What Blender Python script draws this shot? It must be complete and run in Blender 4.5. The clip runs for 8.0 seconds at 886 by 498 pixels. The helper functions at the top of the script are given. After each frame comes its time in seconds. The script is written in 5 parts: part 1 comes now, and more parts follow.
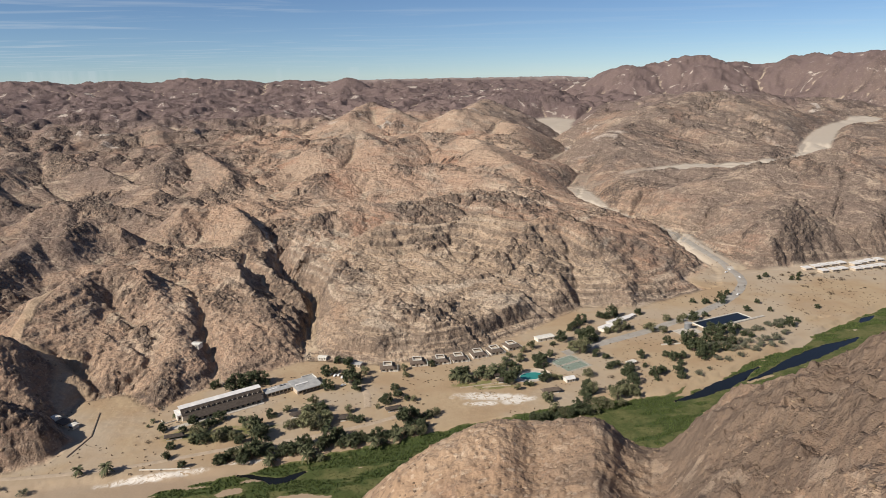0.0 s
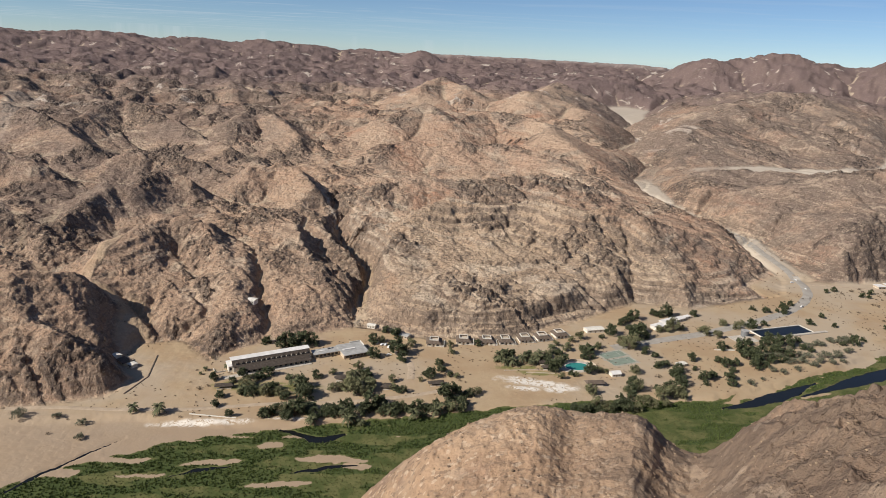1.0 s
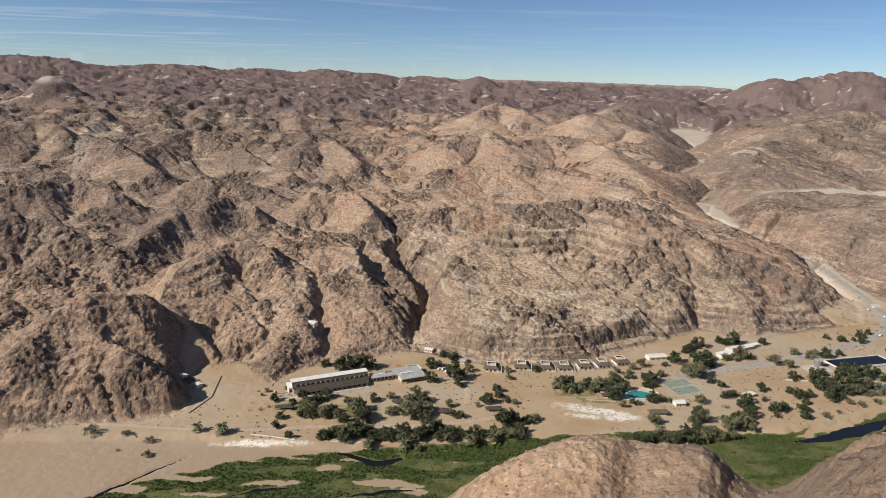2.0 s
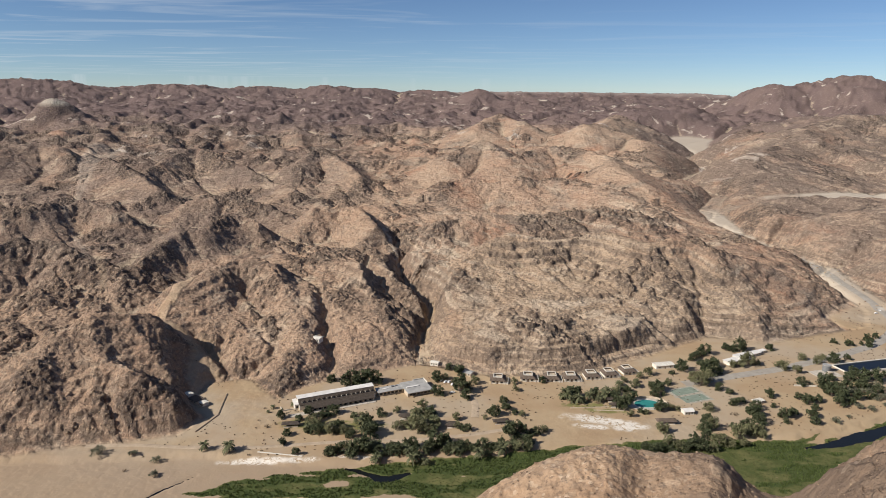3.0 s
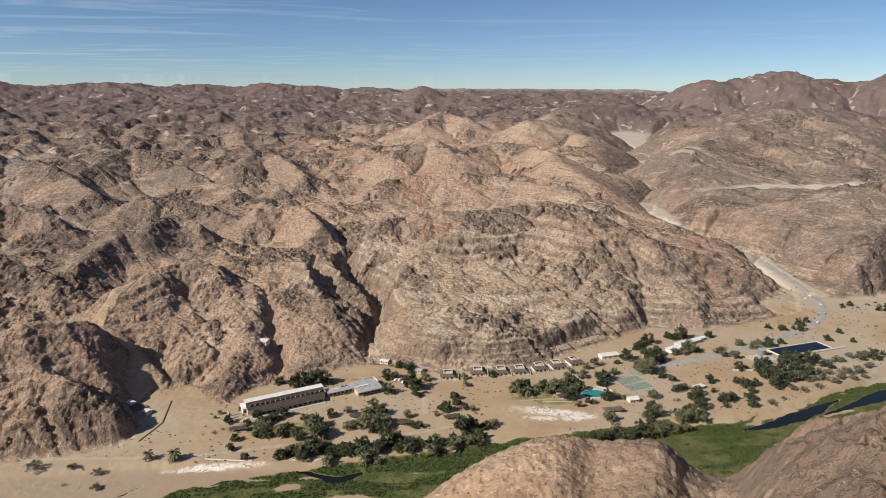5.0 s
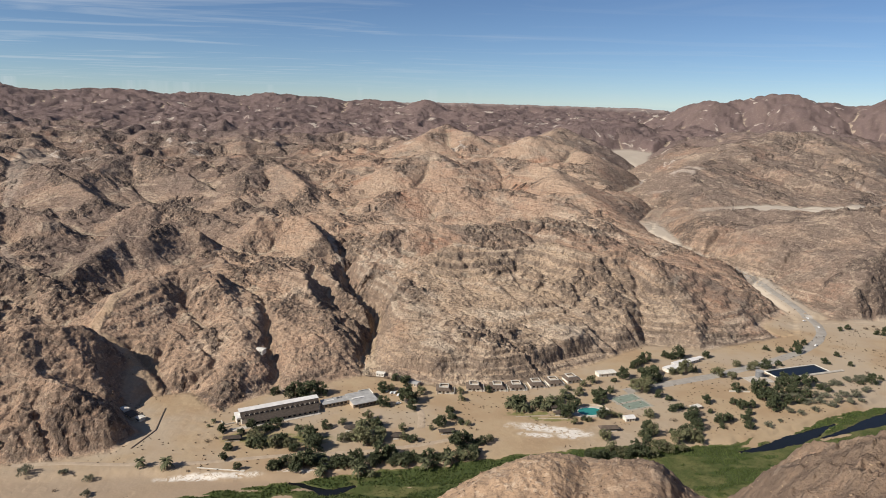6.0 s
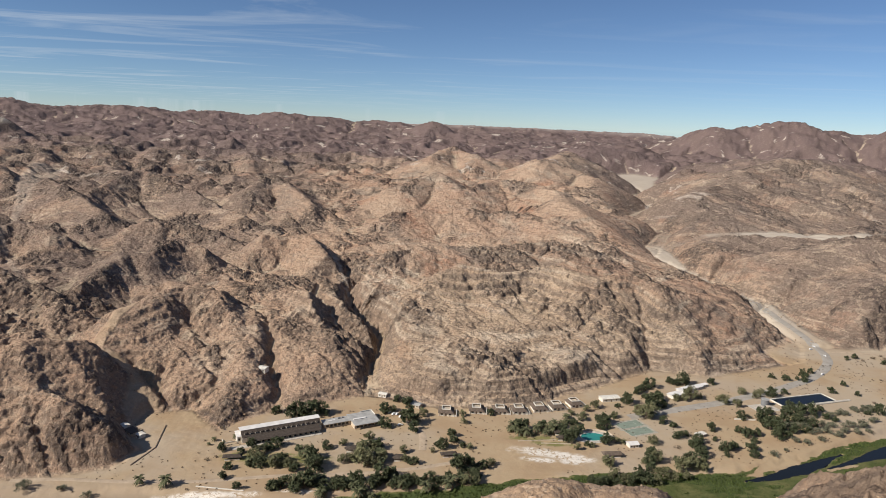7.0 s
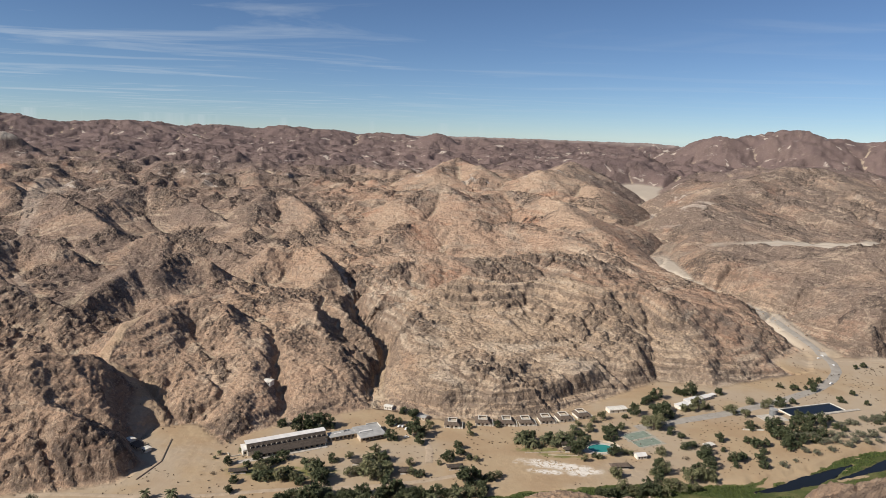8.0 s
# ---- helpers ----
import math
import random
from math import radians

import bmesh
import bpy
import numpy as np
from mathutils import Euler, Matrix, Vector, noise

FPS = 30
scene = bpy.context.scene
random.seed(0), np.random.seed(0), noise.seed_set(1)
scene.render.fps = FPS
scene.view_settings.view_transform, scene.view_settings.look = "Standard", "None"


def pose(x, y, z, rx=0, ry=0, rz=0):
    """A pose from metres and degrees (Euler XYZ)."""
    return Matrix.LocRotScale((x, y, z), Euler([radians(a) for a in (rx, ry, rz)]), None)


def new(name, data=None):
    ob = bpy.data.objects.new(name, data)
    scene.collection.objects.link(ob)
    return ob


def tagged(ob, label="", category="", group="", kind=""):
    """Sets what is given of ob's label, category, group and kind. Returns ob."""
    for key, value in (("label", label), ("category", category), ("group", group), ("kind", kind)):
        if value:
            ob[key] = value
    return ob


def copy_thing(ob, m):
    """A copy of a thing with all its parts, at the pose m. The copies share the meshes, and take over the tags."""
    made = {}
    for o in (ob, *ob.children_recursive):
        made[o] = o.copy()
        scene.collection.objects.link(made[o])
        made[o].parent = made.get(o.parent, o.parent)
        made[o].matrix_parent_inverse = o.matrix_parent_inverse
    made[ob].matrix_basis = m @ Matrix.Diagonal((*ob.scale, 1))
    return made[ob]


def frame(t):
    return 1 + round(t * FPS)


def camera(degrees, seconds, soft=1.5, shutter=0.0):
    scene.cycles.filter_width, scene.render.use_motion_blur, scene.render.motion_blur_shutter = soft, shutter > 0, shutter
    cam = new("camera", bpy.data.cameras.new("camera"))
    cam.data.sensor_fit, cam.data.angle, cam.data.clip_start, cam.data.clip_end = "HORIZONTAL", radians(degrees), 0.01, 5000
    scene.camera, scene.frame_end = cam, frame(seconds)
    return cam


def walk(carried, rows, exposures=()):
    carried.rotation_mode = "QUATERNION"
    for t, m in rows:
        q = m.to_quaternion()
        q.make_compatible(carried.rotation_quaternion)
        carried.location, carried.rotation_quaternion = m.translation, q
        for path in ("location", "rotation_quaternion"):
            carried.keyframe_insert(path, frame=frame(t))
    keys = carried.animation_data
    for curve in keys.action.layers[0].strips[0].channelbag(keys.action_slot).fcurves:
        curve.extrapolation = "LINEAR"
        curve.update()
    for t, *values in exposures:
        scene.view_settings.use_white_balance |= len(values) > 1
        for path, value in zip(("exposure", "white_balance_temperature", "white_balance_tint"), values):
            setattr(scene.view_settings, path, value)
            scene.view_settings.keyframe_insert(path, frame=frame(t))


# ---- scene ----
cam = camera(66.66, 8.0, soft=0.55)
EYE = 250.0  # height of the viewpoint above the valley floor
ROWS = [
    (0.0, 75.586, 1.165, -10.268),
    (0.5, 75.034, -1.045, -7.755),
    (1.0, 73.693, -2.884, -4.199),
    (1.5, 73.976, -2.753, -2.614),
    (2.0, 75.564, -1.707, 0.544),
    (2.2, 75.970, -0.662, 1.082),
    (3.5, 76.757, -0.693, 0.163),
    (4.0, 76.930, -1.563, -1.156),
    (4.5, 77.109, -0.275, -3.110),
    (4.7, 76.389, 0.199, -3.990),
    (6.0, 77.561, -1.538, -3.891),
    (6.5, 78.787, -1.955, -3.322),
    (7.0, 79.338, -2.443, -3.281),
    (7.5, 79.951, -2.562, -3.411),
    (8.0, 80.292, -1.931, -2.950),
]
walk(cam, [(t, pose(0.03 * math.sin(1.7 * t), 0.02 * math.sin(2.3 * t), EYE, rx, ry, rz)) for t, rx, ry, rz in ROWS])

# ---- light ----
SUN_ELEVATION, SUN_AZIMUTH = 36.0, 246.0  # degrees; the azimuth is counted from +y towards +x
scene.view_settings.exposure = -0.05
sun = new("sun", bpy.data.lights.new("sun", "SUN"))
sun.data.energy, sun.data.angle, sun.data.color = 5.6, radians(0.53), (1.0, 0.93, 0.83)
sun.matrix_world = pose(0, 0, 900, 90 - SUN_ELEVATION, 0, 180 - SUN_AZIMUTH)


def make_world():
    world = bpy.data.worlds.new("sky")
    scene.world = world
    world.use_nodes = True
    nt = world.node_tree
    sky = nt.nodes.new("ShaderNodeTexSky")
    sky.sky_type, sky.sun_disc = "NISHITA", False
    sky.sun_elevation, sky.sun_rotation = radians(SUN_ELEVATION), radians(SUN_AZIMUTH)
    sky.altitude, sky.air_density, sky.dust_density, sky.ozone_density = 4000, 1.0, 0.0, 2.0
    bg = nt.nodes["Background"]
    bg.inputs[1].default_value = 0.078
    # thin streaks of high cloud: noise drawn out sideways on a flat layer far overhead
    tex = nt.nodes.new("ShaderNodeTexCoord")
    sep = nt.nodes.new("ShaderNodeSeparateXYZ")
    nt.links.new(tex.outputs["Generated"], sep.inputs[0])
    up = nt.nodes.new("ShaderNodeMath")
    up.operation, up.inputs[1].default_value = "MAXIMUM", 0.015
    nt.links.new(sep.outputs[2], up.inputs[0])
    div = nt.nodes.new("ShaderNodeVectorMath")
    div.operation = "DIVIDE"
    com = nt.nodes.new("ShaderNodeCombineXYZ")
    for i in range(3):
        nt.links.new(up.outputs[0], com.inputs[i])
    nt.links.new(tex.outputs["Generated"], div.inputs[0])
    nt.links.new(com.outputs[0], div.inputs[1])
    mp = nt.nodes.new("ShaderNodeMapping")
    mp.inputs["Location"].default_value = (3.1, 0.4, 0)
    mp.inputs["Rotation"].default_value = (0, 0, radians(-14))
    mp.inputs["Scale"].default_value = (0.22, 0.5, 0.0)
    nt.links.new(div.outputs[0], mp.inputs[0])
    nz = nt.nodes.new("ShaderNodeTexNoise")
    nz.inputs["Scale"].default_value, nz.inputs["Detail"].default_value, nz.inputs["Roughness"].default_value = 1.0, 8, 0.58
    nz.inputs["Distortion"].default_value = 1.1
    nt.links.new(mp.outputs[0], nz.inputs[0])
    ramp = nt.nodes.new("ShaderNodeMapRange")
    ramp.inputs[1].default_value, ramp.inputs[2].default_value, ramp.inputs[4].default_value = 0.51, 0.78, 0.5
    nt.links.new(nz.outputs[0], ramp.inputs[0])
    mix = nt.nodes.new("ShaderNodeMix")
    mix.data_type = "RGBA"
    west = nt.nodes.new("ShaderNodeMapRange")  # the cloud thins out towards the east
    west.inputs[1].default_value, west.inputs[2].default_value, west.inputs[3].default_value, west.inputs[4].default_value = -0.45, 0.25, 1.15, 0.25
    nt.links.new(sep.outputs[0], west.inputs[0])
    thin = nt.nodes.new("ShaderNodeMath")
    thin.operation = "MULTIPLY"
    nt.links.new(ramp.outputs[0], thin.inputs[0])
    nt.links.new(west.outputs[0], thin.inputs[1])
    nt.links.new(thin.outputs[0], mix.inputs[0])
    nt.links.new(sky.outputs[0], mix.inputs[6])
    mix.inputs[7].default_value = (10.0, 9.6, 9.0, 1)
    tint = nt.nodes.new("ShaderNodeMix")
    tint.data_type, tint.blend_type = "RGBA", "MULTIPLY"
    tint.inputs[0].default_value, tint.inputs[7].default_value = 1.0, (0.86, 0.97, 1.10, 1)
    nt.links.new(mix.outputs[2], tint.inputs[6])
    nt.links.new(tint.outputs[2], bg.inputs[0])


make_world()


# ---- noise and plan arithmetic ----
GRADIENT = np.random.default_rng(77).uniform(0, 2 * math.pi, 4096)
GRADIENT_X, GRADIENT_Y = np.cos(GRADIENT), np.sin(GRADIENT)


def lattice(ix, iy, seed):
    h = (ix * 374761393 + iy * 668265263 + seed * 974711) & 0x7FFFFFFF
    h = ((h ^ (h >> 13)) * 1274126177) & 0x7FFFFFFF
    return (h ^ (h >> 16)) & 4095


def perlin(x, y, seed=0):
    """Gradient noise, about -1 to 1."""
    x0, y0 = np.floor(x), np.floor(y)
    fx, fy = x - x0, y - y0
    u, v = fx * fx * fx * (fx * (fx * 6 - 15) + 10), fy * fy * fy * (fy * (fy * 6 - 15) + 10)
    ix, iy = x0.astype(np.int64), y0.astype(np.int64)

    def corner(dx, dy):
        a = lattice(ix + dx, iy + dy, seed)
        return GRADIENT_X[a] * (fx - dx) + GRADIENT_Y[a] * (fy - dy)
    a, b, c, d = corner(0, 0), corner(1, 0), corner(0, 1), corner(1, 1)
    return 1.5 * ((a + (b - a) * u) + ((c + (d - c) * u) - (a + (b - a) * u)) * v)


def fbm(x, y, size, octaves, seed=0, rough=0.5):
    out, amp, total = 0, 1.0, 0.0
    for i in range(octaves):
        out = out + amp * perlin(x / size + 17.3 * i, y / size - 9.1 * i, seed + i)
        total += amp
        amp, size = amp * rough, size / 2.03
    return out / total


def ridged(x, y, size, octaves, seed=0, rough=0.5):
    """Sharp crests and rounded hollows, 0 to 1."""
    out, amp, total, weight = 0, 1.0, 0.0, 1.0
    for i in range(octaves):
        n = (1 - np.abs(perlin(x / size + 5.7 * i, y / size + 3.3 * i, seed + i))) ** 2
        out = out + amp * n * weight
        weight = np.clip(n * 1.6, 0, 1)
        total += amp
        amp, size = amp * rough, size / 2.1
    return out / total


def step(a, b, x):
    t = np.clip((x - a) / (b - a), 0, 1)
    return t * t * (3 - 2 * t)


def near_line(x, y, points):
    """Distance to a line of plan points, the share along it, and the side (above 0: to its left)."""
    best, share, side = np.full(x.shape, 1e9), np.zeros(x.shape), np.zeros(x.shape)
    lengths = [math.dist(a[:2], b[:2]) for a, b in zip(points, points[1:])]
    run, total = 0.0, sum(lengths)
    for (a, b), l in zip(zip(points, points[1:]), lengths):
        dx, dy = (b[0] - a[0]) / l, (b[1] - a[1]) / l
        s = np.clip((x - a[0]) * dx + (y - a[1]) * dy, 0, l)
        ex, ey = x - a[0] - s * dx, y - a[1] - s * dy
        d = np.hypot(ex, ey)
        closer = d < best
        best = np.where(closer, d, best)
        share = np.where(closer, (run + s) / total, share)
        side = np.where(closer, dx * ey - dy * ex, side)
        run += l
    return best, share, side


def along(points, share, k):
    """The value k of the points of a line at a share of its length."""
    lengths = np.cumsum([0] + [math.dist(a[:2], b[:2]) for a, b in zip(points, points[1:])])
    return np.interp(share, lengths / lengths[-1], [p[k] for p in points])


# the foot of the hills on the far side of the valley
FOOT = [(-900, 250), (-520, 385), (-300, 420), (-200, 452), (-188, 478), (-212, 512), (-205, 545), (-172, 548), (-140, 512), (-109, 545), (-27, 585),
        (40, 563), (111, 566), (183, 605), (271, 664), (328, 652), (392, 672), (462, 700), (492, 760), (560, 748), (617, 753), (744, 764), (1100, 800), (1900, 900)]
# the bank above the river bed
BANK = [(-900, 300), (-420, 395), (-300, 418), (-180, 428), (-86, 420), (-31, 423), (32, 430), (107, 445), (172, 451), (258, 461), (336, 489), (430, 534), (605, 612), (1000, 660), (1900, 720)]
# dry channels: x, y, height, half width
CHANNELS = {
    "main_gully": [(-25, 595, 0, 5), (-23, 649, 12, 3), (-20, 710, 26, 3), (-25, 740, 34, 3), (-44, 770, 43, 2.5), (-64, 805, 52, 2.5), (-72, 854, 60, 2.5), (-95, 961, 72, 2), (-60, 1060, 84, 2), (20, 1180, 92, 3)],
    "hut_gully": [(-104, 546, 0, 4), (-106, 572, 5, 2), (-112, 600, 12, 2), (-120, 635, 22, 2), (-131, 670, 33, 2), (-150, 719, 48, 2)],
    "west_gully": [(-196, 520, 1, 16), (-208, 540, 7, 14), (-220, 574, 22, 11), (-246, 592, 36, 8), (-271, 601, 50, 5), (-274, 622, 56, 6), (-266, 676, 64, 4), (-244, 739, 74, 4), (-217, 807, 84, 4)],
    "far_west": [(-271, 601, 50, 5), (-340, 640, 58, 3), (-400, 740, 70, 2), (-520, 900, 84, 2), (-640, 1150, 98, 4), (-800, 1560, 112, 40), (-860, 1680, 114, 30)],
    "road_wadi": [(470, 712, 0, 40), (508, 760, 3, 24), (512, 850, 8, 16), (524, 917, 11, 16), (490, 1010, 15, 16), (478, 1120, 20, 18), (500, 1280, 26, 18), (575, 1420, 32, 14), (545, 1600, 38, 10), (690, 1800, 43, 10), (670, 1980, 48, 10), (800, 2150, 53, 16), (900, 2550, 60, 70), (960, 2720, 61, 90)],
    "east_wadi": [(500, 1250, 28, 10), (640, 1310, 50, 24), (800, 1310, 58, 30), (930, 1290, 64, 30), (1080, 1350, 68, 34), (1420, 1720, 78, 30), (1800, 2000, 90, 50)],
}


def behind(x, y, points):
    """Whether a place lies behind (north of) a line that runs from west to east."""
    odd = np.zeros(x.shape, bool)
    ring = list(points) + [(points[-1][0], -9000), (points[0][0], -9000)]
    for a, b in zip(ring, ring[1:] + ring[:1]):
        if a[1] == b[1]:
            continue
        cross = (a[1] > y) != (b[1] > y)
        odd ^= cross & (x < (b[0] - a[0]) * (y - a[1]) / (b[1] - a[1]) + a[0])
    return ~odd


def camera_hill(x, y):
    """The spur in the foreground and the hill that the viewpoint stands on."""
    r = np.hypot(x, y)
    az = np.degrees(np.arctan2(x, y))
    az = az + 0.8 * fbm(x, y, 40, 3, 41) * np.clip(r / 120, 0, 1) * step(178, 140, np.abs(az))
    bearings = [-180, -70, -45, -25, -12, -6, -3, 1.5, 4.6, 8.3, 11.8, 15.5, 18.3, 21.6, 24.4, 25.6, 27.8, 29.4, 30.8, 33.3, 36, 41, 45, 60, 90, 180]
    tops = [240, 150, 60, 30, 44, 70, 86, 104.5, 115, 120.5, 125, 126.5, 122.5, 127.5, 130.3, 125, 121.5, 121.5, 129, 145, 156.5, 165, 176, 195, 225, 240]
    edge = sum(np.interp(az + k, bearings, tops) for k in (-0.8, 0, 0.8)) / 3
    inner = sum(np.interp(az + k, bearings, tops) for k in (-12, -8, -4, 0, 4, 8, 12)) / 7
    crest = inner + (edge - inner) * step(110, 215, r)
    rc = np.interp(az, [-180, -25, -5, 5, 18, 30, 37, 60, 180], [400, 215, 205, 205, 226, 215, 205, 230, 400])
    inside = crest + (246.0 - crest) * np.clip(1 - r / rc, 0, 1) ** 2.3
    z = np.where(r < rc, inside, crest - 0.30 * (r - rc) - 0.5 * np.clip(r - rc - 14, 0, None))
    b = step(29, 36, az)  # the craggier shoulder
    crag = ridged(x, y, 26, 6, 7, 0.55) - 0.5
    rib = ridged(x + 6 * fbm(x, y, 20, 3, 17), y * 0.45, 11, 4, 18, 0.55) - 0.5
    size = np.interp(r, [0, 40, 120, 300], [0.1, 0.5, 1, 1.3])
    z = z + size * (crag * (1.1 + 6.0 * b) + rib * (0.5 + 2.0 * b))
    # thin ledges of tilted beds
    bed = (z + 0.22 * x + 5 * fbm(x, y, 70, 3, 19)) / 3.2
    z = z + size * (0.35 + 0.3 * b) * (step(0.6, 0.95, bed - np.floor(bed)) - (bed - np.floor(bed)))
    return z + size * (0.8 * fbm(x, y, 5, 3, 15, 0.6) + 0.5 * np.abs(fbm(x, y, 2.4, 2, 16, 0.6)))


def raise_hills(x, y, z, under):
    """Lifts z to the tops of the far hills, with broken flanks."""
    for hx, hy, top, rx, ry in FAR_HILLS:
        i = np.nonzero((np.abs(x - hx) < 2 * rx) & (np.abs(y - hy) < 2 * ry))
        px, py = x[i], y[i]
        q = np.hypot((px - hx) / rx, (py - hy) / ry)
        w = np.exp(-1.3 * q * q)
        rugged = 0.3 * (top - 150) * (ridged(px, py, 210, 4, 95) - 0.75) * step(0.05, 0.4, q) if rx < 600 else 0
        z[i] += w * np.clip(top - under + rugged - z[i], 0, None)


def coarse(x, y):
    """The ground before the rain has cut it: height, metres behind the hills' foot, bare sand, metres from the nearest channel."""
    wx, wy = x + 6 * fbm(x, y, 60, 4, 3), y + 6 * fbm(x, y, 60, 4, 4)
    d, _, _ = near_line(wx, wy, FOOT)
    foot = np.where(behind(wx, wy, FOOT), d, -d)
    up = np.clip(foot, 0, None)
    z = np.where(foot > 0, 46 * (1 - np.exp(-up / 100.0)) + 0.25 * np.clip(foot, 0, 14), 0.0)
    z = z + 50 * step(200, 1800, foot) + 112 * step(1600, 4300, foot)
    calm = 1 - 0.5 * step(2200, 3600, up)
    rolling = fbm(x, y, 620, 3, 71) * (4 + 18 * step(500, 1500, up)) + calm * fbm(x, y, 230, 2, 75) * (8 + 26 * step(500, 1500, up))
    rolling = rolling + calm * (0.42 - np.abs(fbm(x, y, 130, 4, 78, 0.5))) * (14 + 42 * step(400, 1600, up)) - 4
    z = z + step(20, 150, foot) * rolling
    lifted = z.copy()
    raise_ridges(x + 9 * fbm(x, y, 75, 4, 73), y + 9 * fbm(x, y, 75, 4, 74), lifted)
    z = z + step(0, 12, foot) * (lifted - z)
    # spurs and ravines that run down to the south-east, and broken ground on the flanks
    ribs = np.abs(fbm(x + 0.6 * y + 16 * fbm(x, y, 70, 3, 68), 0.35 * y, 62, 3, 69, 0.5))
    z = z + step(10, 60, foot - 50 * step(-10, 30, x) * step(240, 190, x)) * step(1100, 500, up) * 12 * (np.clip(ribs, 0, 0.6) - 0.2)
    z = z + step(10, 80, foot) * (6 * (0.3 - np.abs(fbm(x, y, 95, 4, 65, 0.55))) + 2 * fbm(x, y, 38, 3, 66))
    raise_hills(x, y, z, 6)
    sand, lift = step(3, -3, foot), up
    for name, line in CHANNELS.items():
        cx, cy = (wx, wy) if name != "road_wadi" else (x + 4 * fbm(x, y, 60, 3, 5), y)
        dc, share, sc = near_line(cx, cy, line)
        half, floor = along(line, share, 3), along(line, share, 2)
        e = np.clip(dc - half, 0, None)
        if name in ("main_gully", "hut_gully", "west_gully"):  # a cliff on the west side, a slope on the east
            steep, reach, rise = np.where(sc > 0, 1.1 + 0.5 * fbm(x, y, 40, 3, 6), 0.36), 28.0, 0.3
        else:
            steep, reach, rise = 0.5, 40.0, 0.4
        wall = floor + steep * reach * (1 - np.exp(-e / reach)) + rise * e
        k = 5.0
        z = np.where(foot > 0, -k * np.logaddexp(-z / k, -wall / k), z)
        open_part = {"road_wadi": 1 - 0.85 * step(1230, 1330, y) * step(2150, 1950, y), "main_gully": step(0.66, 0.56, share) * step(-0.3, 0.1, fbm(x, y, 9, 4, 33, 0.6)) * np.where(sc > 1, 0.3, 1.0), "east_wadi": 0.1 + 0.9 * step(560, 720, x + 140 * fbm(x, y, 70, 4, 34))}.get(name, 1.0)
        show = open_part * {"main_gully": 0.75, "hut_gully": 0.25, "west_gully": 0.5, "far_west": 0.25}.get(name, 1.0)
        sand = np.maximum(sand, show * step(half * 0.5 + (6 if name == "main_gully" else 2), half * 0.2 + (3 if name == "main_gully" else 0), dc - half * 0.6))
        lift = np.minimum(lift, e)
    return z, foot, sand, lift


# hills that stand out against the sky: x, y, top, radius along x, radius along y
FAR_HILLS = [
    (-735, 4240, 266, 190, 240), (-480, 4280, 250, 160, 200), (165, 4000, 248, 120, 200), (-2260, 3660, 287, 420, 300), (-1590, 4000, 266, 330, 300), (-1150, 4200, 258, 220, 260), (-150, 4350, 244, 200, 220),
    (1640, 3540, 286, 150, 260), (2005, 3461, 326, 190, 300), (2229, 3441, 288, 150, 260), (2471, 3145, 323, 190, 300), (2600, 2811, 323, 210, 320), (2950, 2600, 330, 300, 420), (1850, 3500, 296, 120, 240),
    (1392, 4640, 230, 700, 130), (600, 4600, 234, 900, 130), (-1397, 2427, 208, 75, 70), (900, 3000, 165, 200, 130), (1500, 2450, 175, 300, 160),
]


# crests of the hills: slope of the side towards the valley, slope of the other side, then places (x, y, height) from west to east
WEST_RIDGES = [
    (0.8, 1.1, [(-326, 504, 54), (-307, 529, 61), (-290, 553, 62), (-260, 552, 61), (-231, 538, 45), (-214, 520, 28)]),
    (0.8, 1.1, [(-320, 484, 41), (-299, 503, 41), (-260, 496, 38), (-228, 482, 29), (-200, 464, 15), (-184, 449, 2)]),
    (0.7, 1.2, [(-273, 644, 59), (-241, 721, 67), (-197, 718, 63), (-164, 670, 44), (-143, 624, 24), (-124, 584, 7)]),
    (0.8, 1.3, [(-152, 775, 60), (-94, 744, 53), (-69, 722, 43), (-49, 670, 22), (-43, 624, 2)]),
    (0.6, 1.2, [(-203, 959, 78), (-160, 997, 85), (-122, 962, 80), (-103, 904, 67)]),
]
NORTHWEST_RIDGES = [
    (0.7, 1.0, [(-508, 694, 81), (-476, 740, 82), (-429, 734, 76), (-373, 708, 63), (-319, 668, 50)]),
    (0.8, 1.0, [(-335, 705, 59), (-339, 768, 69), (-340, 833, 80), (-309, 824, 74), (-302, 911, 83), (-268, 901, 78)]),
    (0.55, 0.8, [(-912, 1253, 121), (-870, 1319, 128), (-858, 1410, 137), (-762, 1384, 130), (-634, 1282, 111), (-554, 1198, 96), (-487, 1119, 82)]),
    (0.6, 0.8, [(-591, 880, 90), (-559, 901, 90), (-531, 963, 89), (-469, 928, 80)]),
]
NORTH_RIDGES = [
    (0.6, 0.9, [(-558, 1229, 93), (-572, 1365, 111), (-544, 1462, 124), (-464, 1384, 109), (-387, 1314, 96), (-314, 1241, 83), (-271, 1169, 72)]),
    (0.6, 0.8, [(-403, 1034, 80), (-351, 1064, 79), (-280, 1033, 71), (-231, 973, 60)]),
    (0.55, 0.7, [(-305, 1346, 102), (-284, 1473, 120), (-224, 1402, 107), (-161, 1270, 84)]),
]
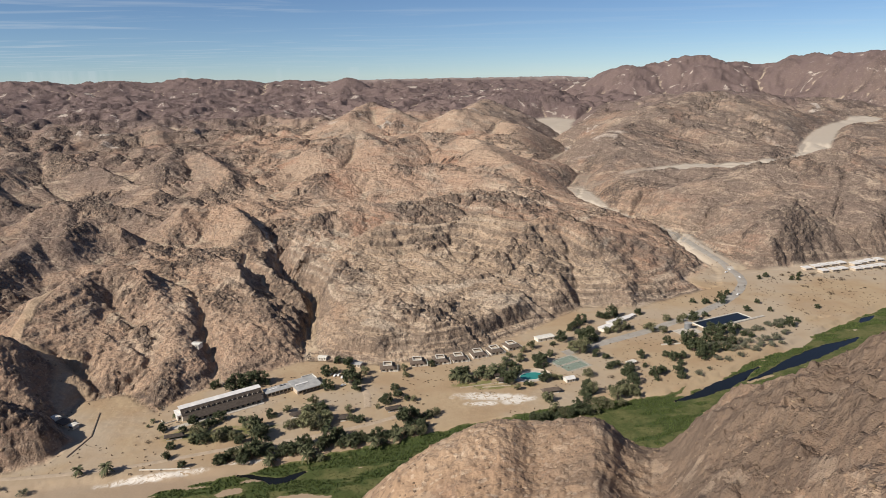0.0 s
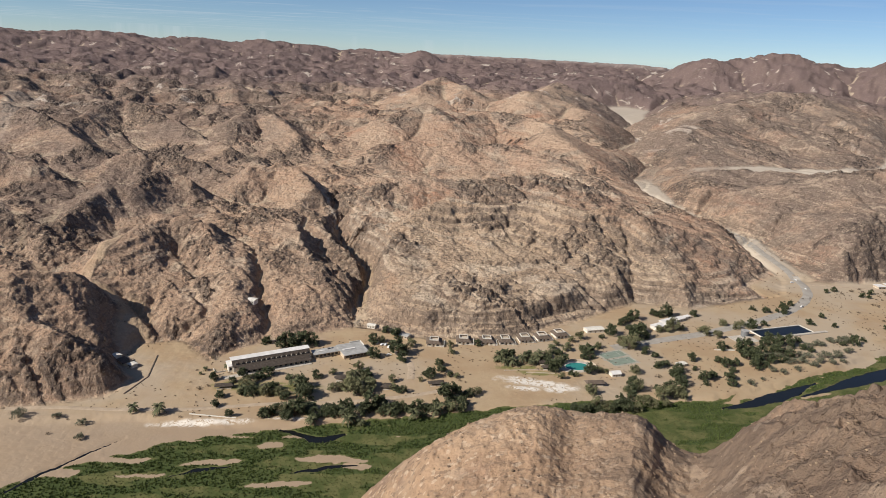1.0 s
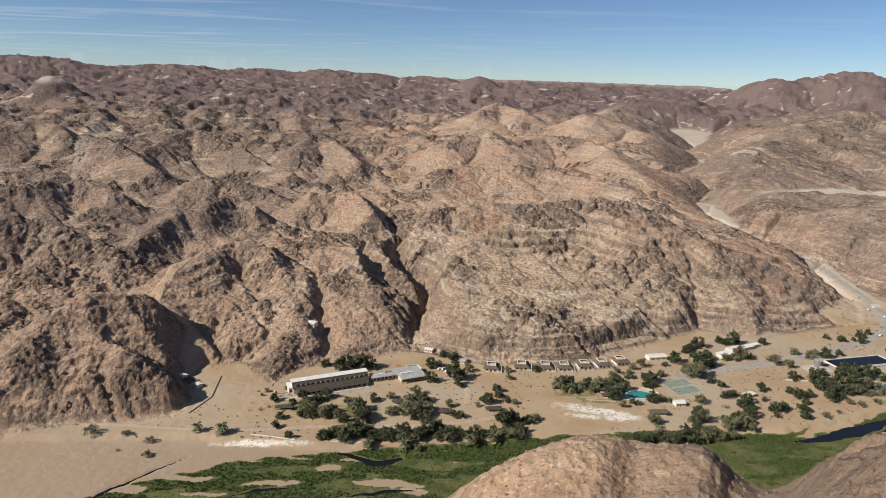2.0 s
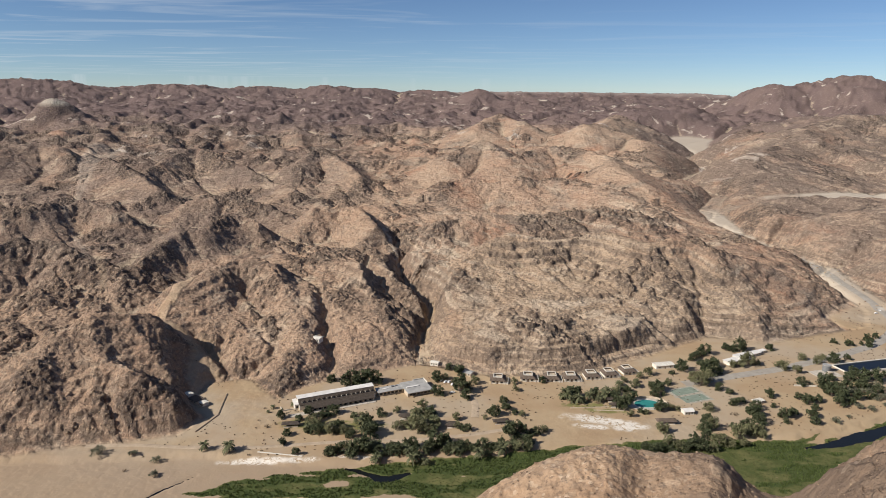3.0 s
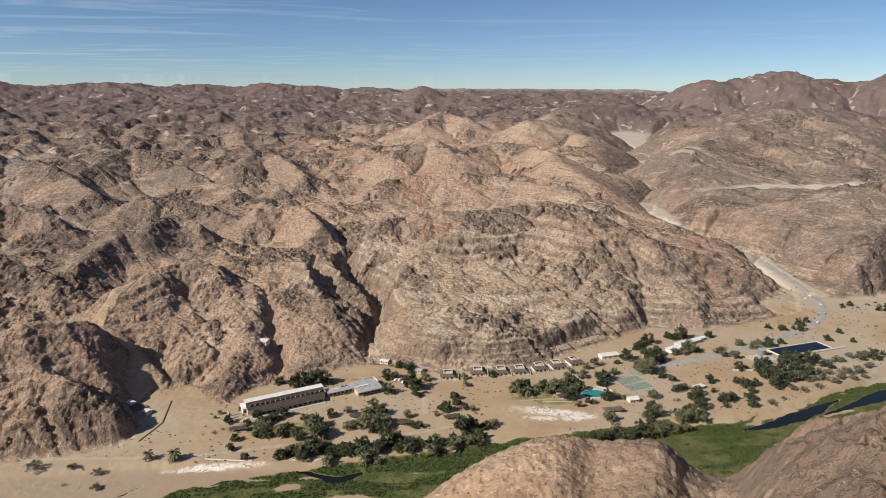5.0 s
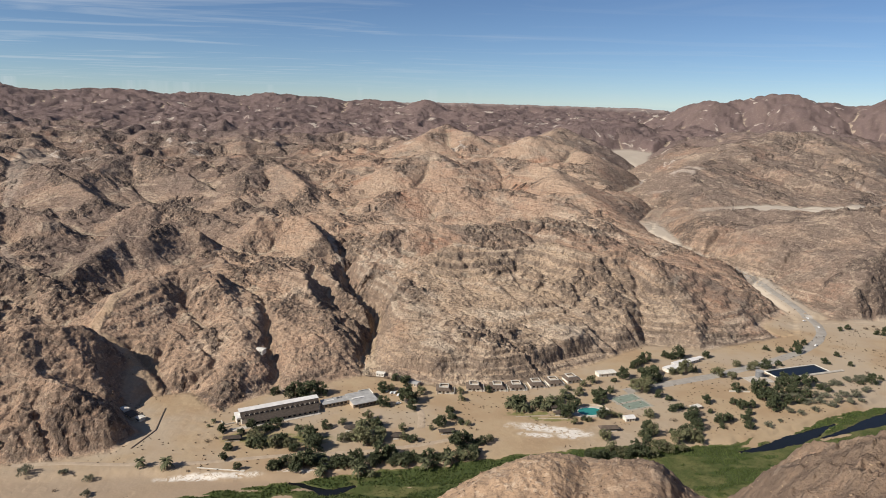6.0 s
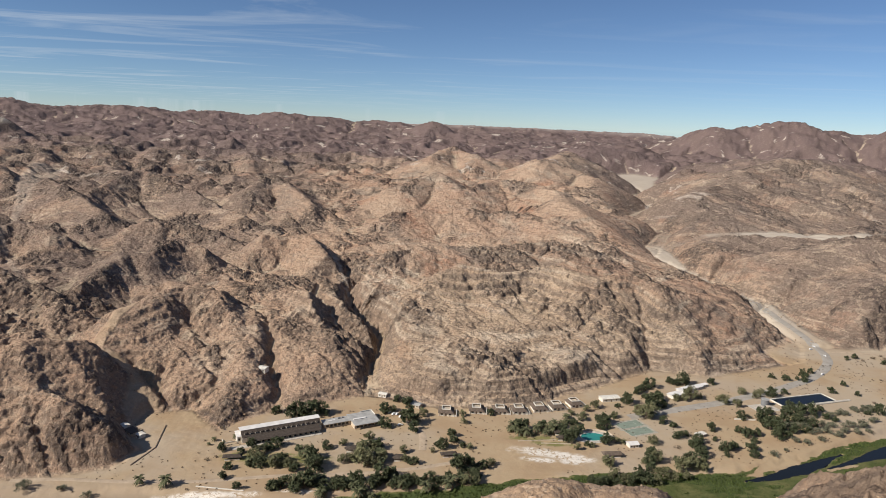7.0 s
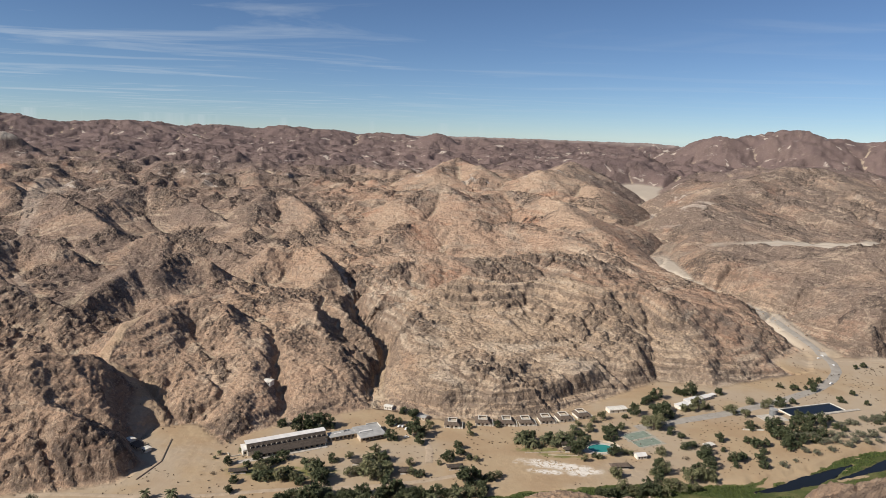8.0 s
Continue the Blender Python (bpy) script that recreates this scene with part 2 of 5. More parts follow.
MIDDLE_RIDGES = [
    (0.6, 0.7, [(-15, 710, 42), (29, 784, 60), (81, 836, 72), (135, 819, 70), (192, 823, 76), (245, 788, 73), (292, 809, 79), (318, 783, 70), (384, 786, 50), (421, 750, 38), (444, 713, 17), (449, 696, 7)]),
    (0.5, 0.6, [(-14, 920, 66), (50, 964, 74), (138, 950, 76), (221, 960, 85), (270, 932, 81)]),
    (0.5, 0.6, [(-1, 1190, 90), (61, 1228, 97), (159, 1189, 95), (217, 1180, 97), (254, 1122, 94), (294, 1039, 85), (306, 962, 74)]),
]
FAR_RIDGES = [
    (0.5, 0.6, [(-3, 1460, 114), (88, 1578, 134), (128, 1414, 108), (212, 1525, 127), (272, 1506, 124), (336, 1400, 116), (371, 1236, 105)]),
    (0.45, 0.6, [(76, 1999, 148), (163, 2194, 172), (228, 2037, 154)]),
    (0.45, 0.6, [(382, 1963, 151), (507, 2089, 173), (621, 2267, 201), (635, 2002, 165), (606, 1695, 125)]),
    (0.4, 0.5, [(684, 1665, 136), (839, 1870, 163), (938, 1823, 161), (1101, 1905, 184), (1204, 1901, 187)]),
]
EAST_RIDGES = [
    (0.5, 0.5, [(530, 1191, 42), (570, 1215, 54), (618, 1200, 60), (670, 1206, 66), (698, 1132, 66), (745, 1089, 70)]),
    (0.55, 0.5, [(558, 1040, 61), (608, 1023, 74), (677, 1015, 91), (727, 992, 101), (827, 977, 123)]),
    (0.6, 0.6, [(518, 867, 44), (584, 884, 66), (623, 845, 72), (618, 761, 68)]),
]


def raise_ridges(x, y, z):
    """Lifts z to the flanks of the ridges."""
    for near_side, far_side, line in WEST_RIDGES + NORTHWEST_RIDGES + NORTH_RIDGES + MIDDLE_RIDGES + FAR_RIDGES + EAST_RIDGES:
        px, py, top = [p[0] for p in line], [p[1] for p in line], max(p[2] for p in line)
        reach = (top - 10) / (0.5 * min(near_side, far_side)) + 60
        i = np.nonzero((x > min(px) - reach) & (x < max(px) + reach) & (y > min(py) - reach) & (y < max(py) + reach))
        d, share, side = near_line(x[i], y[i], line)
        lean = side / np.maximum(d, 0.01)
        steep = (near_side + far_side) / 2 + (far_side - near_side) / 2 * lean
        soft = np.hypot(d, 7.0) - 7.0
        flank = along(line, share, 2) - steep * (0.5 * soft + 35.0 * (1 - np.exp(-soft / 70.0)))
        z[i] = 3.0 * np.logaddexp(z[i] / 3.0, flank / 3.0)


def rain(x0, y0, nx, ny, cell, rounds, power, creep):
    """Lets water cut gullies into a square grid of the ground. Gives heights and the area drained through each place."""
    X, Y = np.meshgrid(x0 + cell * np.arange(nx), y0 + cell * np.arange(ny))
    z, foot, sand, lift = coarse(X, Y)
    fixed = foot < 0
    # how steep the ground may stand: scree, firmer rock, and the cliffs beside the gullies
    limit = 0.8 + 0.5 * fbm(X, Y, 90, 4, 93, 0.6) + 0.45 * step(50, 10, lift) * step(300, 60, np.abs(X + 120)) + 0.6 * step(50, 15, foot)
    limit = (cell * np.clip(limit, 0.45, 1.7)).ravel().tolist()
    rim = np.zeros(z.shape, bool)
    rim[0], rim[-1], rim[:, 0], rim[:, -1] = True, True, True, True
    start = np.flatnonzero((fixed | rim).ravel()).tolist()
    border = rim.ravel().tolist()
    near = [(1, 1.0), (-1, 1.0), (nx, 1.0), (-nx, 1.0), (nx + 1, 1.414), (nx - 1, 1.414), (-nx + 1, 1.414), (-nx - 1, 1.414)]
    area = None
    for _ in range(rounds):
        h = z.ravel().tolist()
        seen = [False] * len(h)
        parent = list(range(len(h)))
        span = [1.0] * len(h)
        level = np.clip((z.ravel() + 20) * 5, 0, 2400).astype(int).tolist()
        shelves = [[] for _ in range(2401)]
        for i in start:
            seen[i] = True
            shelves[level[i]].append(i)
        order = []
        for k, shelf in enumerate(shelves):
            for i in shelf:  # grows as the flood rises
                order.append(i)
                if border[i]:
                    continue
                for o, l in near:
                    n = i + o
                    if not seen[n]:
                        seen[n] = True
                        parent[n], span[n] = i, l
                        shelves[level[n] if level[n] > k else k].append(n)
        drained = [cell * cell] * len(h)
        for i in reversed(order):
            p = parent[i]
            if p != i:
                drained[p] += drained[i]
        for i in order:
            p = parent[i]
            if p != i:
                f = power * math.sqrt(drained[i]) / (cell * span[i])
                v = (h[i] + f * h[p]) / (1 + f)
                top = h[p] + limit[i] * span[i]
                h[i] = v if v < top else top
        z = np.array(h).reshape(ny, nx)
        area = np.array(drained).reshape(ny, nx)
        c = z[1:-1, 1:-1]
        lap = z[1:-1, 2:] + z[1:-1, :-2] + z[2:, 1:-1] + z[:-2, 1:-1] - 4 * c
        z[1:-1, 1:-1] = np.where(fixed[1:-1, 1:-1], c, c + creep * lap)
    # hollows where sand and rubble gather: below the mean of the ground around, and not steep
    mean = z.copy()
    reach = max(1, round(16 / cell))
    for _ in range(3):
        for axis in (0, 1):
            mean = sum(np.roll(mean, k, axis) for k in range(-reach, reach + 1)) / (2 * reach + 1)
    gy, gx = np.gradient(z, cell)
    hollow = step(0.5, 5.0, mean - z) * step(0.42, 0.2, np.hypot(gx, gy))
    return z, np.log10(area), (x0, y0, cell), hollow


def sample(grid, origin, x, y):
    """Smooth (Catmull-Rom) reading of a grid, and a weight that fades to 0 at its rim."""
    x0, y0, cell = origin
    ny, nx = grid.shape
    u, v = (x - x0) / cell, (y - y0) / cell
    inside = np.clip(np.minimum(np.minimum(u - 2, nx - 3 - u), np.minimum(v - 2, ny - 3 - v)) / 10.0, 0, 1)
    u, v = np.clip(u, 1, nx - 2.001), np.clip(v, 1, ny - 2.001)
    i, j = np.clip(u.astype(int), 1, nx - 3), np.clip(v.astype(int), 1, ny - 3)
    a, b = u - i, v - j

    def weights(t):
        return (-0.5 * t + t * t - 0.5 * t ** 3, 1 - 2.5 * t * t + 1.5 * t ** 3, 0.5 * t + 2 * t * t - 1.5 * t ** 3, -0.5 * t * t + 0.5 * t ** 3)
    wa, wb = weights(a), weights(b)
    out = 0
    for m in range(4):
        row = 0
        for k in range(4):
            row = row + wa[k] * grid[j + m - 1, i + k - 1]
        out = out + wb[m] * row
    return out, inside * inside * (3 - 2 * inside)


NEAR_GROUND = rain(-1000, 370, 500, 330, 5.0, 5, 0.034, 0.012)
FAR_GROUND = rain(-3700, 200, 540, 330, 14.5, 3, 0.05, 0.008)


# the edge of the green river bed; south of it grow reeds
GREEN = [(-900, 150), (-330, 268), (-245, 325), (-215, 352), (-190, 371), (-160, 386), (-138, 397), (-100, 408), (-60, 416), (-31, 422), (32, 430), (107, 446), (172, 453), (262, 458), (300, 474), (345, 490), (430, 530), (605, 604), (1000, 640), (1900, 690)]
# sand and gravel bars: x, y, half length, half width, turn
BARS = [(-192, 394, 32, 6, 37), (-161, 377, 19, 3, 2), (-192, 363, 13, 4, 8), (-142, 361, 14, 1.8, 5), (-106, 374, 19, 3, 8), (-121, 399, 9, 1.5, 0), (-71, 393, 11, 4, 0), (-30, 378, 22, 3.5, -3), (-56, 403, 9, 2, -8),
        (-99, 404, 16, 1.5, -5), (-14, 371, 9, 3, 0), (-60, 352, 20, 3, 5), (305, 471, 42, 4, 25), (425, 524, 30, 5, 22), (560, 596, 70, 9, 26), (350, 468, 16, 3, 20)]
# standing water: x, y, half width
POOLS = [
    [(262, 446, 1), (285, 452, 4), (312, 463, 6.5), (336, 474, 5), (352, 483, 2), (366, 490, 1)],
    [(340, 467, 1), (370, 479, 2.5), (395, 490, 6), (430, 504, 8), (460, 516, 6), (482, 522, 3.5), (500, 530, 1)],
    [(484, 572, 1), (496, 577, 4), (508, 581, 1)], [(530, 563, 1), (545, 571, 4), (560, 578, 1)],
    [(-69, 413, 1), (-55, 408, 1.8), (-44, 401, 3.6), (-38, 401, 3.4), (-24, 408, 1)],
    [(-213, 345, 0.8), (-204, 360, 1.1), (-193, 372, 0.8), (-182, 386, 0.7), (-167, 402, 0.2)], [(-126, 361, 0.2), (-111, 367, 1.8), (-92, 371, 0.3)], [(-53, 364, 0.3), (-39, 368, 1.6), (-26, 371, 1.5), (-12, 372, 0.2)],
]


def river_masks(x, y):
    """Where reeds grow, and where water stands, 0 to 1."""
    wx, wy = x + 9 * fbm(x, y, 24, 5, 53, 0.6), y + 4.5 * fbm(x, y, 18, 5, 54, 0.6)
    d, _, _ = near_line(wx, wy, GREEN)
    green = np.where(behind(wx, wy, GREEN), 0.0, step(0, 3, d))
    for bx, by, l, w, turn in BARS:
        c, s = math.cos(radians(turn)), math.sin(radians(turn))
        u, v = (wx - bx) * c + (wy - by) * s, -(wx - bx) * s + (wy - by) * c
        green = green * step(0.85, 1.2, np.hypot(u / l, v / w))
    patchy = fbm(x, y * 2.2, 26, 4, 57, 0.6)
    green = green * step(-0.62, -0.40, patchy)
    wet = np.zeros(x.shape)
    sx, sy = x + 2.5 * fbm(x, y, 9, 3, 55), y + 1.6 * fbm(x, y, 9, 3, 56)
    for line in POOLS:
        d, share, _ = near_line(sx, sy, line)
        wet = np.maximum(wet, step(1.5, -1.5, d - along(line, share, 2)))
    lush = fbm(x, y * 3.6, 55, 4, 58) + 0.35 * np.where(behind(wx, wy, GREEN), 0, step(22, 6, near_line(wx, wy, GREEN)[0])) + 0.2 * step(-60, -130, x) - 0.15 * step(240, 330, x)
    return green * (1 - wet) * (0.7 + 0.3 * step(-0.02, 0.14, lush)), wet


def bed_number(x, y, z):
    """The count of the folded rock beds, each 7.5 m thick, at a place."""
    return (z + 20 * fbm(x, y, 170, 3, 91, 0.45) + 0.10 * x) / 7.5


def ground_height(x, y):
    """The finished ground: height, and the masks that its material reads."""
    x, y = np.asarray(x, float), np.asarray(y, float)
    z, foot, sand, lift = coarse(x, y)
    wash, crest = np.zeros(x.shape), np.zeros(x.shape)
    for heights, drained, origin, _ in (FAR_GROUND, NEAR_GROUND):
        h, w = sample(heights, origin, x, y)
        z = z + w * (h - z)
        a = sample(drained, origin, x, y)[0]
        wash = wash + w * (a - wash)
        crest = crest + w * (step(1.0, 0.2, a - 2 * math.log10(origin[2])) - crest)
    raise_hills(x, y, z, 2)
    r_far = np.hypot(x, y)
    # crags and boulders, in patches
    patch = step(0.08, 0.48, fbm(x, y, 110, 5, 81, 0.55) + 0.10 * step(-60, -200, x) + 0.30 * (crest - 0.5))
    slope_rock = np.maximum(step(0, 5, lift), 0.55 * step(80, 40, x)) * step(0, 10, foot)
    wx, wy = x + 5 * fbm(x, y, 30, 3, 83), y + 5 * fbm(x, y, 30, 3, 84)
    z = z + slope_rock * ((0.3 - np.abs(fbm(wx, wy, 17, 4, 89, 0.6))) * (1.4 + 3.2 * patch) + (0.3 - np.abs(fbm(x, y, 6.5, 3, 90, 0.6))) * (2.3 + 1.6 * patch) + (ridged(wx, wy, 42, 5, 85, 0.6) - 0.45) * (1.6 + 4.5 * patch) + (ridged(wx, wy, 13, 4, 86, 0.6) - 0.45) * (1.1 + 2.6 * patch))
    # ledges of the folded beds
    beds = bed_number(x, y, z)
    tread = beds - np.floor(beds)
    hard = np.clip(0.55 + 1.3 * fbm(x, y, 75, 3, 92), 0.1, 1.3) * (0.45 + 0.55 * step(-40, 40, x) * step(1150, 950, y))
    z = z + slope_rock * hard * 4.2 * (step(0.62, 0.98, tread) - tread)
    # ledges of the cliff at the foot of the middle hill
    cliff = step(-20, 25, x) * step(225, 180, x) * step(8, 14, foot) * step(75, 45, foot)
    z = z + cliff * (7 + 9 * fbm(x, y, 85, 3, 94)) * step(13, 22, foot + 3 * fbm(x, y, 22, 4, 87))
    ledge = (z + 1.5 * fbm(x, y, 60, 2, 88)) / 4.5
    z = z + cliff * 4.0 * (step(0.55, 0.95, ledge - np.floor(ledge)) - (ledge - np.floor(ledge))) * 0.55
    z = z + step(1300, 2400, r_far) * slope_rock * (ridged(x, y, 130, 5, 97, 0.55) - 0.45) * 13
    z = z + step(0, 6, lift) * step(0, 6, foot) * 1.0 * fbm(x, y, 4.5, 2, 31, 0.6)
    # the river bed and the near hill, south of the hills' foot
    bed, green, over = np.full(x.shape, -1.0), np.zeros(x.shape), np.zeros(x.shape)
    i = np.nonzero(foot < 20)
    px, py, pz, low = x[i], y[i], z[i], foot[i] < 0
    d, _, _ = near_line(px + 4 * fbm(px, py, 25, 3, 51), py + 4 * fbm(px, py, 25, 3, 52), BANK)
    d = np.where(behind(px, py, BANK), -d, d)  # metres into the river bed
    pz = pz + np.where(low, 0.22 * fbm(px, py, 30, 4, 61), 0) - 2.6 * step(-1, 7, d) * low
    reeds, wet = river_masks(px, py)
    pz = pz - 1.3 * wet * low
    hill = camera_hill(px, py)
    up = step(-0.6, 0.6, hill - pz)
    z[i], over[i], green[i], bed[i] = np.maximum(pz, hill), up, reeds * low * (1 - up), np.where((up > 0.5) | ~low, -1, d)
    return z, foot, sand * (1 - over), green, bed, np.where(over > 0.5, 0, wash), patch * (1 - over), over * (1 - 0.65 * step(28, 37, np.degrees(np.arctan2(x, y))))


def hollows(x, y):
    """Where loose sand fills the valleys among the hills, 0 to 1."""
    fan = np.zeros(x.shape)
    for _, _, origin, grid in (FAR_GROUND, NEAR_GROUND):
        h, w = sample(grid, origin, x, y)
        fan = fan + w * (np.clip(h, 0, 1) - fan)
    return fan


def build_ground():
    az = np.radians(np.concatenate([np.linspace(-38, 48, 861), np.linspace(48, 322, 60)[1:-1]]))
    rr = np.concatenate([np.linspace(2, 120, 50), np.linspace(120, 330, 190)[1:], np.linspace(330, 540, 150)[1:], np.linspace(540, 800, 300)[1:], np.geomspace(800, 1900, 300)[1:], np.geomspace(1900, 4930, 190)[1:]])
    A, R = np.meshgrid(az, rr)
    x, y = (R * np.sin(A)).ravel(), (R * np.cos(A)).ravel()
    z, foot, sand, green, bed, wash, patch, spur = ground_height(x, y)
    nr, na = len(rr), len(az)
    i = np.arange(nr * na).reshape(nr, na)
    j = np.roll(i, -1, axis=1)
    quads = np.stack([i[:-1], i[1:], j[1:], j[:-1]], -1).reshape(-1, 4)
    me = bpy.data.meshes.new("ground")
    me.vertices.add(len(x) + 1)
    co = np.empty((len(x) + 1, 3), np.float32)
    co[:-1, 0], co[:-1, 1], co[:-1, 2] = x, y, z
    co[-1] = (0, 0, z[:na].mean())
    me.vertices.foreach_set("co", co.ravel())
    fan = np.stack([np.full(na, len(x)), i[0], j[0]], -1)
    me.loops.add(quads.size + fan.size)
    me.loops.foreach_set("vertex_index", np.concatenate([quads.ravel(), fan.ravel()]).astype(np.int32))
    me.polygons.add(len(quads) + na)
    me.polygons.foreach_set("loop_start", np.concatenate([np.arange(len(quads)) * 4, quads.size + np.arange(na) * 3]).astype(np.int32))
    # how steep the ground stands
    rise = np.gradient(z.reshape(nr, na), rr, axis=0)
    turn = (np.roll(z.reshape(nr, na), -1, 1) - z.reshape(nr, na)) / (R * np.maximum(np.roll(A, -1, 1) - A, 1e-4))
    steep = np.clip(np.hypot(rise, turn), 0, 3).ravel()
    layer = np.sin(12.9898 * np.floor(2.6 * bed_number(x, y, z))) * 43758.5453
    for name, values in (("steep", steep), ("layer", layer - np.floor(layer)), ("fan", hollows(x, y) * (1 - sand)), ("sand", sand), ("green", green), ("wash", wash), ("crag", patch), ("spur", spur)):
        at = me.attributes.new(name, "FLOAT", "POINT")
        at.data.foreach_set("value", np.append(values, 0).astype(np.float32))
    # lawns, and the pale crust of rubble by the pool
    lawn, crust = np.zeros(x.shape), np.zeros(x.shape)
    for bx, by, l, w, turn, layer in ((115, 506, 22, 5, 2, 0), (-78, 466, 34, 11, 4, 0), (-112, 470, 16, 8, 0, 0), (128, 496, 18, 4, -4, 0), (122, 480, 30, 7, -14, 1), (140, 470, 16, 6, 6, 1), (112, 470, 14, 4, -8, 1), (-125, 419, 34, 3, 2, 1), (-60, 423, 20, 1.5, 0, 1)):
        c, s = math.cos(radians(turn)), math.sin(radians(turn))
        u, v = (x - bx) * c + (y - by) * s, -(x - bx) * s + (y - by) * c
        q = step(1.25, 0.6, np.hypot(u / l, v / w) + 0.5 * fbm(x, y, 8, 3, 63))
        if layer:
            crust = np.maximum(crust, q)
        else:
            lawn = np.maximum(lawn, q)
    for name, values in (("lawn", lawn), ("crust", crust)):
        me.attributes.new(name, "FLOAT", "POINT").data.foreach_set("value", np.append(values, 0).astype(np.float32))
    me.update(calc_edges=True)
    me.validate()
    me.shade_smooth()
    ob = new("ground", me)
    return tagged(ob, "dry desert valley floor and bare rocky hills", "ground", kind="structure")


# ---- materials ----
def material(name):
    m = bpy.data.materials.new(name)
    m.use_nodes = True
    b = m.node_tree.nodes["Principled BSDF"]
    b.inputs["Specular IOR Level"].default_value = 0.15
    b.inputs["Roughness"].default_value = 0.95
    return m, m.node_tree, b


def noise_tex(nt, size, detail=6, rough=0.6, vector=None, distortion=0.0):
    n = nt.nodes.new("ShaderNodeTexNoise")
    n.inputs["Scale"].default_value, n.inputs["Detail"].default_value = 1.0 / size, detail
    n.inputs["Roughness"].default_value, n.inputs["Distortion"].default_value = rough, distortion
    nt.links.new(vector if vector else position(nt), n.inputs["Vector"])
    return n.outputs[0]


def position(nt):
    for n in nt.nodes:
        if n.type == "NEW_GEOMETRY":
            return n.outputs["Position"]
    return nt.nodes.new("ShaderNodeNewGeometry").outputs["Position"]


def ranged(nt, value, a, b, lo=0.0, hi=1.0):
    n = nt.nodes.new("ShaderNodeMapRange")
    n.interpolation_type = "SMOOTHSTEP"
    for i, v in ((1, a), (2, b), (3, lo), (4, hi)):
        n.inputs[i].default_value = v
    nt.links.new(value, n.inputs[0])
    return n.outputs[0]


def sums(nt, op, a, b):
    n = nt.nodes.new("ShaderNodeMath")
    n.operation = op
    for i, v in enumerate((a, b)):
        if isinstance(v, (int, float)):
            n.inputs[i].default_value = v
        else:
            nt.links.new(v, n.inputs[i])
    return n.outputs[0]


def blend(nt, fac, a, b):
    n = nt.nodes.new("ShaderNodeMix")
    n.data_type = "RGBA"
    for sock, v in ((n.inputs[0], fac), (n.inputs[6], a), (n.inputs[7], b)):
        if isinstance(v, (int, float)):
            sock.default_value = v
        elif isinstance(v, tuple):
            sock.default_value = (*v, 1)
        else:
            nt.links.new(v, sock)
    return n.outputs[2]


def attribute(nt, name):
    n = nt.nodes.new("ShaderNodeAttribute")
    n.attribute_name = name
    return n.outputs["Fac"]


def bump(nt, b, height, distance, strength=1.0):
    n = nt.nodes.new("ShaderNodeBump")
    n.inputs["Distance"].default_value, n.inputs["Strength"].default_value = distance, strength
    nt.links.new(height, n.inputs["Height"])
    nt.links.new(n.outputs[0], b.inputs["Normal"])


def scaled(nt, scale, offset=None):
    """The position, stretched, with a height shifted by a soft fold."""
    n = nt.nodes.new("ShaderNodeVectorMath")
    n.operation = "MULTIPLY"
    n.inputs[1].default_value = scale
    nt.links.new(position(nt), n.inputs[0])
    if not offset:
        return n.outputs[0]
    c = nt.nodes.new("ShaderNodeCombineXYZ")
    nt.links.new(offset, c.inputs[2])
    a = nt.nodes.new("ShaderNodeVectorMath")
    nt.links.new(n.outputs[0], a.inputs[0])
    nt.links.new(c.outputs[0], a.inputs[1])
    return a.outputs[0]


def away_from(nt, place, scale):
    n = nt.nodes.new("ShaderNodeVectorMath")
    n.operation = "DISTANCE"
    n.inputs[1].default_value = place
    nt.links.new(position(nt), n.inputs[0])
    return sums(nt, "MULTIPLY", n.outputs["Value"], scale)


def cells(nt, size, warp):
    """Rounded cells: the distance from their middles, and a shade of their own."""
    v = nt.nodes.new("ShaderNodeVectorMath")
    v.operation = "MULTIPLY_ADD"
    v.inputs[1].default_value = (1 / size,) * 3
    c = nt.nodes.new("ShaderNodeCombineXYZ")
    for i in range(3):
        nt.links.new(warp, c.inputs[i])
    nt.links.new(position(nt), v.inputs[0])
    nt.links.new(c.outputs[0], v.inputs[2])
    t = nt.nodes.new("ShaderNodeTexVoronoi")
    t.inputs["Scale"].default_value = 1.0
    nt.links.new(v.outputs[0], t.inputs["Vector"])
    s = nt.nodes.new("ShaderNodeSeparateColor")
    nt.links.new(t.outputs["Color"], s.inputs[0])
    return t.outputs["Distance"], s.outputs[0]


